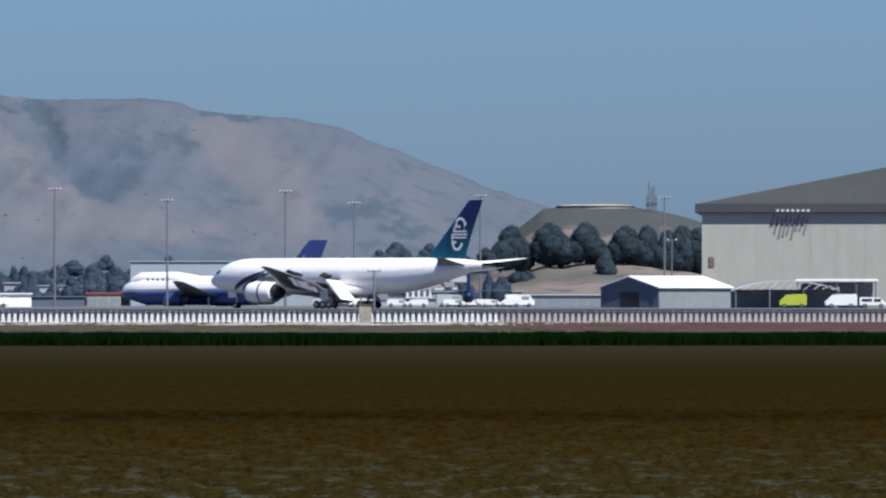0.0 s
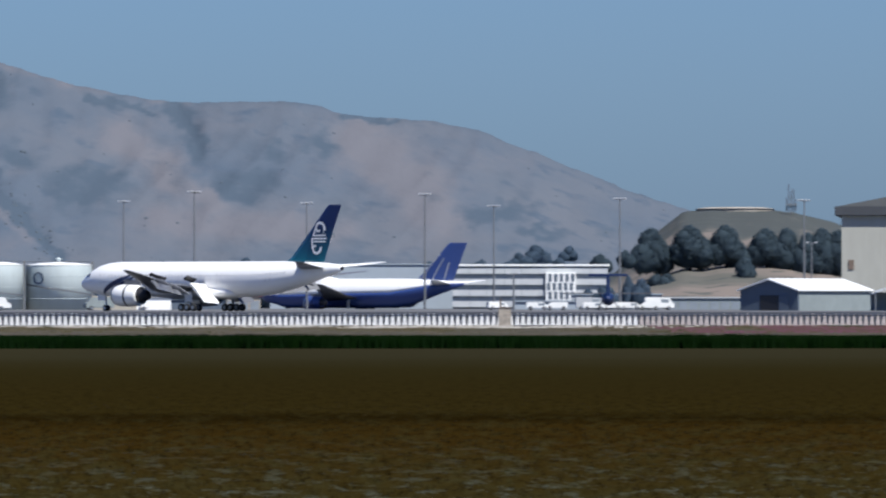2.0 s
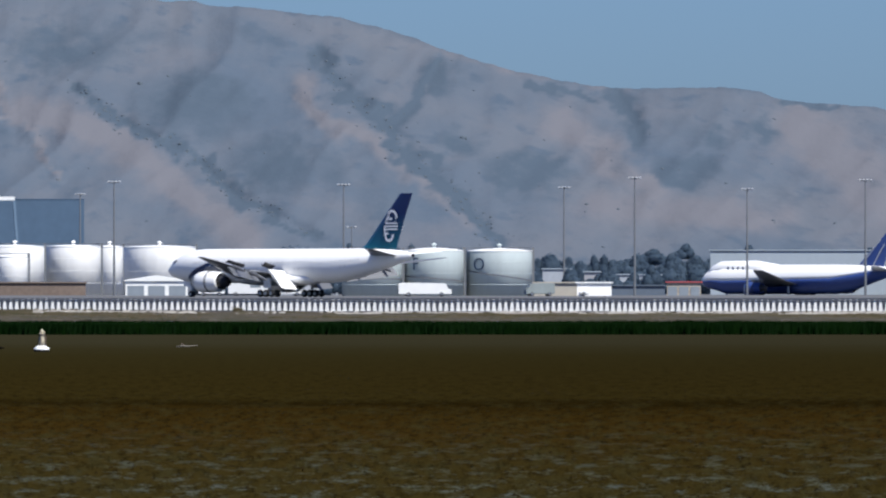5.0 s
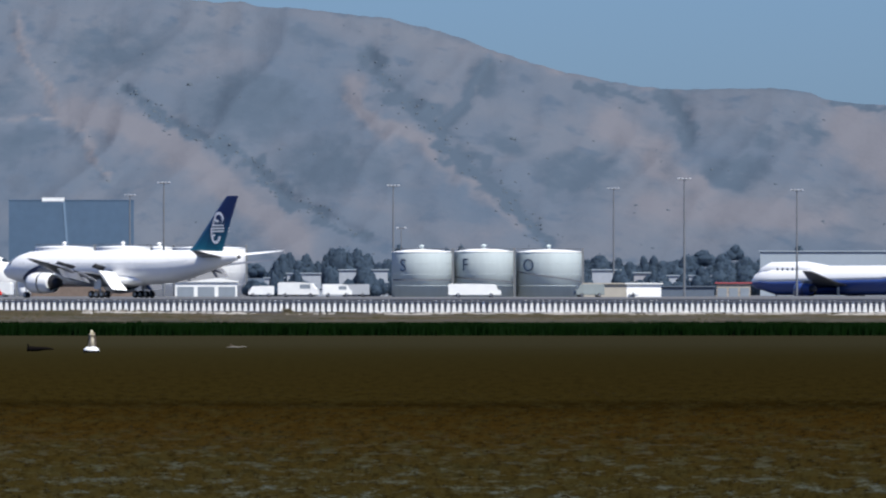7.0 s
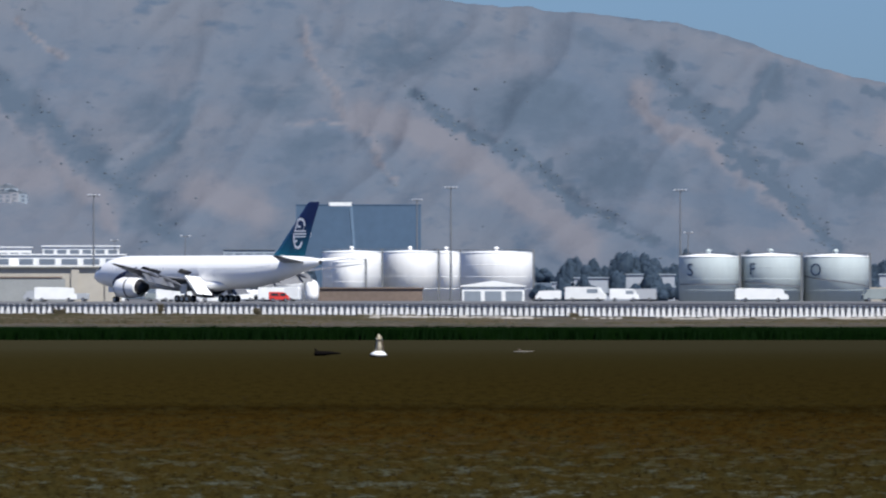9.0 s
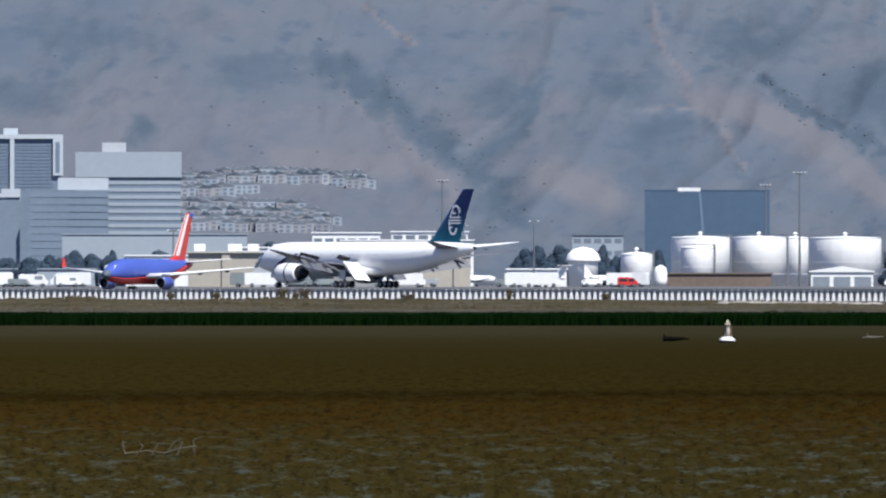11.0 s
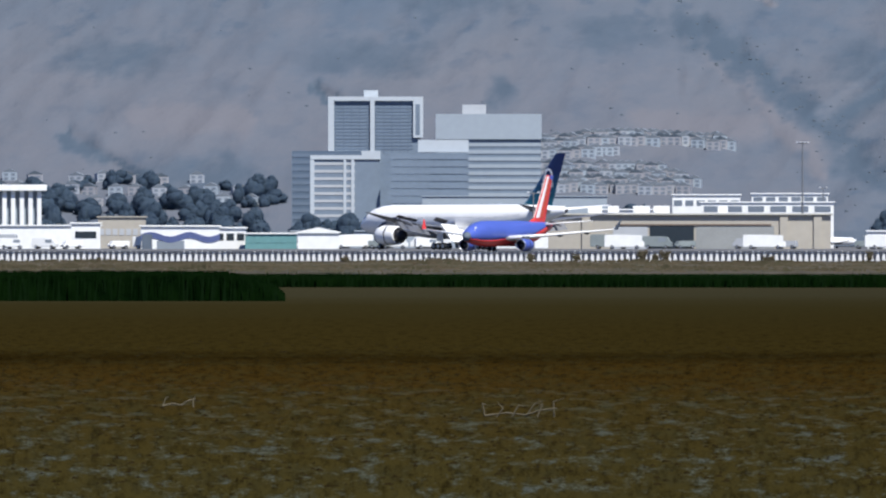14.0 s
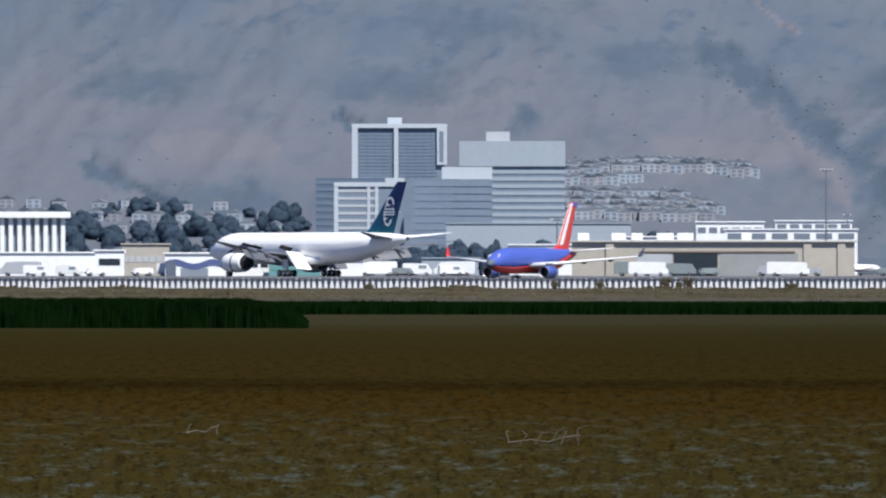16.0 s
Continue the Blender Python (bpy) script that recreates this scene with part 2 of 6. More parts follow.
def grid_mesh(name, P, material, smooth=True):
    """A sheet from a rows x columns array of places."""
    r, c, _ = P.shape
    faces = [(i * c + j, i * c + j + 1, (i + 1) * c + j + 1, (i + 1) * c + j) for i in range(r - 1) for j in range(c - 1)]
    me = bpy.data.meshes.new(name)
    me.from_pydata(P.reshape(-1, 3).tolist(), [], faces)
    me.materials.append(material)
    me.polygons.foreach_set("use_smooth", [smooth] * len(faces))
    me.update()
    return me


def noise2(x, y, z=0.0):
    return noise.noise(Vector((x, y, z)))


def facing(u, d, z=0.0, turn=0.0):
    """A pose at bearing u whose -y side faces the eye, turned by some degrees."""
    p = spot(u, d, z=z)
    return pose(p.x, p.y, z, 0, 0, -math.degrees(bearing(u)) + turn)


# ---- the ground ----
def mud_material():
    m = bpy.data.materials.new("tidal_mud")
    m.use_nodes = True
    n, ln = m.node_tree.nodes, m.node_tree.links.new
    b = n["Principled BSDF"]
    co = n.new("ShaderNodeTexCoord")
    sep = n.new("ShaderNodeSeparateXYZ")
    ln(co.outputs["Object"], sep.inputs[0])

    # the painted relief is laid out by side step per 250 m out, and distance out
    side = n.new("ShaderNodeMath")
    side.operation = "DIVIDE"
    least = n.new("ShaderNodeMath")
    least.operation = "MAXIMUM"
    least.inputs[1].default_value = 120
    ln(sep.outputs[1], least.inputs[0])
    ln(sep.outputs[0], side.inputs[0]), ln(least.outputs[0], side.inputs[1])
    out = n.new("ShaderNodeCombineXYZ")
    side2 = n.new("ShaderNodeMath")
    side2.operation = "MULTIPLY"
    side2.inputs[1].default_value = 250
    ln(side.outputs[0], side2.inputs[0])
    ln(side2.outputs[0], out.inputs[0]), ln(sep.outputs[1], out.inputs[1])

    def tex(sx, sy, detail=6, rough=0.6):
        mp = n.new("ShaderNodeMapping")
        mp.inputs["Scale"].default_value = (sx, sy, 1)
        ln(out.outputs[0], mp.inputs[0])
        t = n.new("ShaderNodeTexNoise")
        t.inputs["Scale"].default_value, t.inputs["Detail"].default_value, t.inputs["Roughness"].default_value = 1, detail, rough
        ln(mp.outputs[0], t.inputs["Vector"])
        return t.outputs[0]

    def rng(src, a, c, lo=0.0, hi=1.0):
        r = n.new("ShaderNodeMapRange")
        for i, val in enumerate((a, c, lo, hi)):
            r.inputs[i + 1].default_value = val
        ln(src, r.inputs[0])
        return r.outputs[0]

    def mathn(op, x, y):
        k = n.new("ShaderNodeMath")
        k.operation = op
        for i, val in enumerate((x, y)):
            if isinstance(val, (int, float)):
                k.inputs[i].default_value = val
            else:
                ln(val, k.inputs[i])
        return k.outputs[0]

    def blend(f, x, y):
        k = n.new("ShaderNodeMix")
        k.data_type = "RGBA"
        ln(f, k.inputs[0])
        for i, val in ((6, x), (7, y)):
            if isinstance(val, tuple):
                k.inputs[i].default_value = (*(q * TONE for q in val), 1)
            else:
                ln(val, k.inputs[i])
        return k.outputs[2]

    # belts of sediment along the shore, with a ragged edge
    edge = mathn("MULTIPLY", mathn("SUBTRACT", tex(0.02, 0.012), 0.5), 90)
    far = mathn("ADD", sep.outputs[1], edge)
    ramp = n.new("ShaderNodeValToRGB")
    ln(rng(far, 150, 1100), ramp.inputs[0])
    el = ramp.color_ramp.elements
    stops = [(0.0, (0.038, 0.029, 0.009)), (0.10, (0.035, 0.023, 0.0065)), (0.14, (0.034, 0.019, 0.0045)), (0.19, (0.030, 0.017, 0.0038)),
             (0.212, (0.014, 0.0085, 0.002)), (0.24, (0.026, 0.0175, 0.0046)), (0.40, (0.024, 0.0172, 0.0052)), (0.52, (0.024, 0.0185, 0.0068)), (0.66, (0.031, 0.0265, 0.0145)), (1.0, (0.035, 0.030, 0.0175))]
    while len(el) < len(stops):
        el.new(0.5)
    for k, (p, c) in zip(el, stops):
        k.position, k.color = p, (c[0] * 0.96 * TONE, c[1] * TONE, c[2] * 0.92 * TONE, 1)
    # belt colours run paler to the left, darker to the right
    mud_tone = n.new("ShaderNodeVectorMath")
    mud_tone.operation = "SCALE"
    ln(ramp.outputs[0], mud_tone.inputs[0]), ln(rng(side.outputs[0], -0.085, 0.04, 1.13, 0.86), mud_tone.inputs["Scale"])
    # grain and clods: the relief's light and dark painted as noise colour
    grain = tex(3.6, 0.11, 9, 0.85)
    clods = tex(1.3, 0.055, 8, 0.78)
    near = rng(far, 420, 240)
    col = blend(mathn("MULTIPLY", rng(clods, 0.47, 0.62), near), mud_tone.outputs[0], (0.033, 0.028, 0.010))
    col = blend(mathn("MULTIPLY", rng(grain, 0.48, 0.62), rng(far, 640, 330, 0.12, 0.85)), col, (0.0055, 0.0038, 0.0012))
    # standing water in the hollows: sky reflection and glints painted as pale grey-green
    wet = mathn("MULTIPLY", rng(tex(1.15, 0.105, 10, 0.74), 0.515, 0.62), rng(far, 300, 205))
    glint = mathn("MULTIPLY", rng(tex(2.4, 0.16, 8, 0.8), 0.60, 0.68), rng(far, 520, 260))
    wet = mathn("MAXIMUM", wet, mathn("MULTIPLY", glint, 0.35))
    col = blend(wet, col, (0.050, 0.052, 0.029))
    ln(col, b.inputs["Base Color"])
    ln(rng(wet, 0.0, 1.0, 0.95, 0.45), b.inputs["Roughness"])
    ln(rng(wet, 0.0, 1.0, 0.0, 0.008), b.inputs["Specular IOR Level"])
    bp = n.new("ShaderNodeBump")
    bp.inputs["Strength"].default_value, bp.inputs["Distance"].default_value = 0.35, 0.12
    ln(grain, bp.inputs["Height"])
    ln(bp.outputs[0], b.inputs["Normal"])
    return m


MUD = mud_material()
FENCE_Y, FIELD = 1450.0, 3.1
DYKE = two_tone("dyke_soil", ((0.070, 0.056, 0.036), (0.046, 0.042, 0.021), (0.13, 0.112, 0.085)), 0.12, 0.42, 0.6, streak=(1, 0.3, 1), rough=0.95, extra=4)


# Slope behind the fence, an added dark strip that makes post gaps dark.
GAPDARK = mat("dark_fence_gap_slope", (0.020, 0.022, 0.028), 0.8, vary=0.4, size=1.0, bump=0.4)


def bank(x):
    """How far the soil has banked up against the fence, 0 to 1."""
    k = max(0.0, min(1.0, (spot(-1250, FENCE_Y).x - x) / (spot(-1250, FENCE_Y).x - spot(-2150, FENCE_Y).x)))
    return k * k * (3 - 2 * k)


def dyke_height(x, y):
    f = bank(x)
    return float(np.interp(y, [1230, 1300, 1390, 1440, 1449, 1454, 1475], [0, 0.45, 0.75 + 0.3 * f, 0.95 + 0.55 * f, 1.0 + 0.5 * f, 2.2, FIELD]))


def build_ground():
    # one sheet: mud flat, dyke, airfield, out to the horizon
    ys = [-900, -300, 0, 100, 180, 260, 340, 440, 560, 700, 850, 1000, 1150, 1230, 1250, 1270, 1300, 1330, 1360, 1390, 1420, 1440, 1447, 1449, 1454, 1462, 1475, 1500, 1600, 1800, 2200, 2800, 3400, 4000, 4600, 4990]
    xs = np.linspace(-1700, 1700, 90)
    P = np.array([[(x, y, dyke_height(x, y) + (0.10 * noise2(x * 0.09, y * 0.05) if 1240 < y < 1440 else 0)) for x in xs] for y in ys])
    me = grid_mesh("ground", P, MUD)
    me.materials.append(DYKE)
    me.materials.append(TARMAC)
    me.materials.append(GAPDARK)
    idx = []
    for i in range(len(ys) - 1):
        idx += [0 if ys[i] < 1150 else 1 if ys[i] < 1447 else 3 if ys[i] < 1475 else 2] * (len(xs) - 1)
    me.polygons.foreach_set("material_index", idx)
    ob = new("ground", me)
    tagged(ob, "dark tidal mud flat rising to a scrubby dyke and concrete airfield", "ground", kind="structure")


build_ground()


# ---- hills ----
RIDGE = [(-5200, 300), (-4600, 420), (-4200, 560), (-3700, 690), (-3200, 760), (-2700, 720), (-2300, 610), (-1900, 552), (-1700, 530), (-1463, 510),
         (-1281, 492), (-1191, 481), (-1091, 452), (-1031, 430), (-931, 397), (-831, 375), (-731, 359), (-631, 358), (-531, 362), (-470, 352), (-421, 338), (-331, 329),
         (-231, 321), (-181, 307), (-131, 288), (-31, 248), (69, 208), (149, 180), (260, 142), (360, 105), (470, 60), (600, 20), (900, -4), (1500, -8)]


# the mountain's scrub and painted gully shade: bearing and rise along each line, then its half width
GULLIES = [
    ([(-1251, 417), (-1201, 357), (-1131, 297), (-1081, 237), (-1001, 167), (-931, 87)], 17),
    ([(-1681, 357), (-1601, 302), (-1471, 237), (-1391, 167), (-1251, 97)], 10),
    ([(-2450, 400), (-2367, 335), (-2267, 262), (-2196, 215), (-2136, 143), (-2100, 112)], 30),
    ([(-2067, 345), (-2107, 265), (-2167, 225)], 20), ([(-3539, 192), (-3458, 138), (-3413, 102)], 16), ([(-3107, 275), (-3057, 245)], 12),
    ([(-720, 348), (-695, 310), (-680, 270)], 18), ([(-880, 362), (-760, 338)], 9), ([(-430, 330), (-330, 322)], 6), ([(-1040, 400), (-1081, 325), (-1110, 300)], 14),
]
# darker patches: scrub, and shaded slope faces painted in
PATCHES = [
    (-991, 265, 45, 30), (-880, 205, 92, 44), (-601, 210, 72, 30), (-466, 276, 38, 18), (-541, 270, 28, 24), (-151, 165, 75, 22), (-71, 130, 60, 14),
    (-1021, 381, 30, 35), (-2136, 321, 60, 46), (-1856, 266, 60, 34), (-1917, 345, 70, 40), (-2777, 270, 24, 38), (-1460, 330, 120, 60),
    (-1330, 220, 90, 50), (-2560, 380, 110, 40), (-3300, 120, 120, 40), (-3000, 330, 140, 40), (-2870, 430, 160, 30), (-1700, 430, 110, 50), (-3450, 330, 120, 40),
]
# spurs painted paler: sunlight on the crests, dry grass and tracks
SPURS = [
    ([(-1281, 367), (-1221, 297), (-1161, 272), (-1081, 215), (-1021, 165), (-975, 120)], 17),
    ([(-1871, 491), (-1851, 421), (-1806, 361), (-1786, 311), (-1736, 251), (-1706, 201)], 6),
    ([(-1766, 321), (-1616, 275), (-1466, 165), (-1366, 85)], 34), ([(-1900, 308), (-1786, 306)], 4),
    ([(-2400, 330), (-2330, 275), (-2270, 200), (-2200, 130)], 22), ([(-2367, 495), (-2337, 455), (-2287, 425)], 5), ([(-2540, 215), (-2330, 205)], 32),
    ([(-3420, 225), (-3230, 215)], 34), ([(-1041, 440), (-900, 395), (-700, 370)], 14), ([(-820, 300), (-740, 250), (-660, 170)], 30), ([(-400, 290), (-300, 220), (-250, 150)], 55),
    ([(-760, 150), (-430, 130)], 26), ([(-2050, 190), (-1950, 150)], 36),
]


def near_line(u, v, lines):
    """0 far from every line, 1 on one."""
    best = 0.0
    for line, w in lines:
        if u < min(p[0] for p in line) - 3 * w or u > max(p[0] for p in line) + 3 * w:
            continue
        for (a, b), (c, d_) in zip(line, line[1:]):
            t_ = max(0.0, min(1.0, ((u - a) * (c - a) + (v - b) * (d_ - b)) / ((c - a) ** 2 + (d_ - b) ** 2)))
            q = ((u - a - t_ * (c - a)) ** 2 + (v - b - t_ * (d_ - b)) ** 2) / (w * w)
            best = max(best, math.exp(-q))
    return best


def hill_top(u):
    top = float(np.interp(u, [p[0] for p in RIDGE], [p[1] for p in RIDGE]))
    return top + 4 * noise2(u * 0.02, 3.1) + 2.5 * noise2(u * 0.08, 7.7)


def hill_depth(u, v, top):
    """Distance of the slope at bearing u where it rises v: spurs stand nearer, gullies lie back."""
    k = max(0.0, min(1.0, (v + 4) / (top + 4)))
    warp = u - 0.75 * v + 60 * noise2(u * 0.004, v * 0.006)
    r1 = abs(noise2(warp * 0.0046, 5 + v * 0.0016))
    r2 = abs(noise2(warp * 0.013, 9 + v * 0.004))
    r3 = noise2(u * 0.03, v * 0.045)
    wav = 0.6 * r1 + 0.26 * r2 + 0.035 * r3
    return 3650 + 1130 * k + (190 if u > -2450 else 110) * wav * (0.25 + k) * (1.1 - k) ** 0.5 + 20 * near_line(u, v, GULLIES) - 14 * near_line(u, v, SPURS)


def hill_spot(u, v):
    """The place on the hillside that rises v above the eye level at bearing u."""
    return spot(u, hill_depth(u, v, hill_top(u)), v)


def build_hills():
    us = np.arange(-5000, 1400, 8.0)
    tops = [hill_top(u) for u in us]
    rows, cover, bare = [], [], []
    n = 96
    for k in range(n + 1):
        row = []
        for u, top in zip(us, tops):
            v = -4 + (top + 4) * min(1.0, k / (n - 1))
            row.append(tuple(spot(u, hill_depth(u, v, top) + (40 if k == n else 0), v - (40 if k == n else 0))))
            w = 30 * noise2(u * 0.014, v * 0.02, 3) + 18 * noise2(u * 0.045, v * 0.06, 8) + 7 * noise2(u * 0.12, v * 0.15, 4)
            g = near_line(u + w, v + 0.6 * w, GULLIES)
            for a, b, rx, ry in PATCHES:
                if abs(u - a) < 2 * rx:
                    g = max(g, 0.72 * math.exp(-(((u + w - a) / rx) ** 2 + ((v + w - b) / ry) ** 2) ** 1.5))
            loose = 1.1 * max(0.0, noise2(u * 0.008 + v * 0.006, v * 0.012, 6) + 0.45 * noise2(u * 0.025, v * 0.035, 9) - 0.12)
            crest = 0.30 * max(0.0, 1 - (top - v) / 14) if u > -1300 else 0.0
            # cover weakens to the left: the thicker haze there is painted in
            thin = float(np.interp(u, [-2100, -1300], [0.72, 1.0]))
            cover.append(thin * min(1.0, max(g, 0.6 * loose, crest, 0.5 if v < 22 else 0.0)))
            dry = float(np.interp(u, [-2500, -1900], [0.42, 0.0])) * float(np.interp(v, [0, 60, 300, 420], [0.6, 1.0, 1.0, 0.0]))
            bare.append(max(dry, near_line(u + 0.5 * w, v + 0.4 * w, SPURS), 0.6 * max(0.0, noise2(u * 0.007, v * 0.014, 13) - 0.05)) * (1 - g))
        rows.append(row)
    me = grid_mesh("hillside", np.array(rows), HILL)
    me.attributes.new("scrub_and_shade", "FLOAT", "POINT").data.foreach_set("value", cover)
    me.attributes.new("grass_and_spur_light", "FLOAT", "POINT").data.foreach_set("value", bare)
    tagged(new("hillside", me), "hazy bare mountain of dry grass with gullies darkened by scrub and painted shade", "mountain", kind="structure")


MOUND_TOP = [(-120, -6), (-20, 10), (60, 60), (120, 120), (178, 165), (230, 170), (330, 168), (370, 164), (430, 150), (500, 128), (620, 108), (800, 60), (1000, -6)]


def mound_v(u, s_):
    top = float(np.interp(u, [p[0] for p in MOUND_TOP], [p[1] for p in MOUND_TOP]))
    q = min(1.0, s_)
    return -5 + (top + 5) * q ** 0.7 * (1 + 0.12 * noise2(u * 0.02, q * 2) * (1 - q)) + 1.5 * noise2(u * 0.1, q * 3) * q


def build_mound():
    # the low mound behind the trees
    rows = []
    for k in range(26):
        rows.append([tuple(spot(u, 2900 + 500 * k / 24, mound_v(u, k / 24) - (60 if k == 25 else 0))) for u in np.arange(-130, 1010, 9.0)])
    me = grid_mesh("mound", np.array(rows), MOUND)
    # on the mound this layer is scrub alone
    cover = [0.62 * max(0.0, min(1.0, (k / 24 - 0.42) * 3 + 0.8 * noise2(u * 0.02, k * 0.2, 4))) for k in range(26) for u in np.arange(-130, 1010, 9.0)]
    me.attributes.new("scrub_and_shade", "FLOAT", "POINT").data.foreach_set("value", cover)
    ob = new("mound", me)
    tagged(ob, "low dry hill with tan soil and scrub behind the trees", "hill", kind="structure")


build_hills()
build_mound()


# ---- the sea fence on the dyke ----
def build_fence():
    pitch, per = 0.90, 15
    bm = bmesh.new()
    # a tapered concrete post, broad at the foot, with a wide head block
    for (w0, w1, z0, z1, dp) in ((0.66, 0.54, 0.32, 0.80, 0.22), (0.54, 0.36, 0.80, 1.50, 0.18), (0.36, 0.26, 1.50, 2.05, 0.15)):
        r = [[(-w / 2, -dp, z), (w / 2, -dp, z), (w / 2, dp, z), (-w / 2, dp, z)] for w, z in ((w0, z0), (w1, z1))]
        loft(r, True, True, bm)
    post = put("post", bm, CONCRETE)
    wall = put("wall_panel", boxes((-pitch * per / 2 + 0.02, pitch * per / 2 - 0.02, -0.28, 0.02, -0.5, 0.40), bevel=0.03), CONCRETE)
    rail = put("rail", boxes((-pitch * per / 2, pitch * per / 2, -0.30, -0.16, 1.90, 2.04)), mat("dark_rail_paint", (0.12, 0.13, 0.15), 0.6))
    rust = put("post", bmesh_copy(post), mat("rust_stained_concrete", (0.56, 0.49, 0.46), 0.9, vary=0.4, size=0.9, bump=0.3))
    rust_wall = put("wall_panel", bmesh_copy(wall), bpy.data.materials["rust_stained_concrete"])
    first = {}
    x0, x1 = -205.0, 215.0
    count = int((x1 - x0) / (pitch * per))
    for k in range(count):
        x = x0 + (k + 0.5) * pitch * per
        stained = x > spot(130, FENCE_Y).x
        p = pose(x, FENCE_Y, 0.82 + 0.18 * bank(x) + 0.05 * noise2(x * 0.05, 1), 0, 0.12 * noise2(k * 1.7, 2), 0)
        if stained not in first:
            label = "rust-stained concrete fence of close posts on the dyke" if stained else "white weathered concrete fence of close posts on the dyke"
            f_ = first[stained] = thing("fence_section", label, "fence", p, "fence along the dyke")
            part("wall_panel", rust_wall if stained else wall, None, f_)
            part("rail", rail, None, f_)
            for j in range(per):
                part("post", rust if stained else post, None, f_, m=pose((j - (per - 1) / 2) * pitch, random.uniform(-0.02, 0.02), random.uniform(-0.05, 0.05), 0, random.uniform(-1.5, 1.5), 0))
        else:
            copy_thing(first[stained], p)


build_fence()


# ---- cordgrass ----
def blades(name, label, x0, x1, y0, y1, count, high, top_shape, seed, material):
    rnd = random.Random(seed)
    verts, faces = [], []
    for _ in range(count):
        x, y = rnd.uniform(x0, x1), y0 + (y1 - y0) * rnd.random() ** 1.5
        h = high * top_shape(x, y) * rnd.uniform(0.86, 1.04)
        if h <= 0.05:
            continue
        w, lean = rnd.uniform(0.05, 0.13), rnd.uniform(-0.25, 0.25)
        x *= y / y0
        b = len(verts)
        verts += [(x - w, y, -0.05), (x + w, y, -0.05), (x + w * 0.7 + lean * 0.5, y + 0.05, h * 0.6), (x - w * 0.7 + lean * 0.5, y + 0.05, h * 0.6), (x + lean, y + 0.1, h)]
        faces += [(b, b + 1, b + 2, b + 3), (b + 3, b + 2, b + 4)]
    me = bpy.data.meshes.new(name)
    me.from_pydata(verts, [], faces)
    me.materials.append(material)
    ob = new(name, me)
    return tagged(ob, label, "marsh grass", kind="stuff")


def strip_top(x, y):
    return 0.9 + 0.22 * noise2(x * 0.05, y * 0.03) + 0.10 * noise2(x * 0.4, 4)


def build_reeds():
    xr = spot(950, 930).x
    xl = spot(-3900, 930).x
    blades("cordgrass_belt", "belt of dark green cordgrass along the mud's edge", xl, xr, 922, 1010, 40000, 1.30, strip_top, 5, REED)
    bank = boxes((xl, xr, 945, 1015, -0.1, 0.98))
    ob = new("cordgrass_bed", put("cordgrass_bed", bank, REED))
    tagged(ob, "dense dark cordgrass roots of the belt", "marsh grass", kind="stuff")
    e_ = spot(-3168, 705).x
    def island(x, y):
        k = min(1.0, max(0.0, (e_ - x) / 4.2 + 0.10 + 0.10 * noise2(x * 0.9, y * 0.2)))
        return k ** 0.4 * (1 + 0.10 * noise2(x * 0.35, y * 0.1) + 0.05 * noise2(x * 1.3, 2))
    blades("cordgrass_island", "dense tall dark green cordgrass clump standing in the mud", e_ - 47, e_ + 0.7, 700, 760, 42000, 2.12, island, 6, REED)
    core = loft([[((e_ - q) * y / 700, y, z) for q, z in ((47, -0.1), (3.2, -0.1), (4.2, 0.9), (7.0, 1.72), (47, 1.72))] for y in (712, 765)])
    ob = new("cordgrass_core", put("cordgrass_core", core, REED))
    tagged(ob, "dense dark stems inside the cordgrass clump", "marsh grass", kind="stuff")


build_reeds()


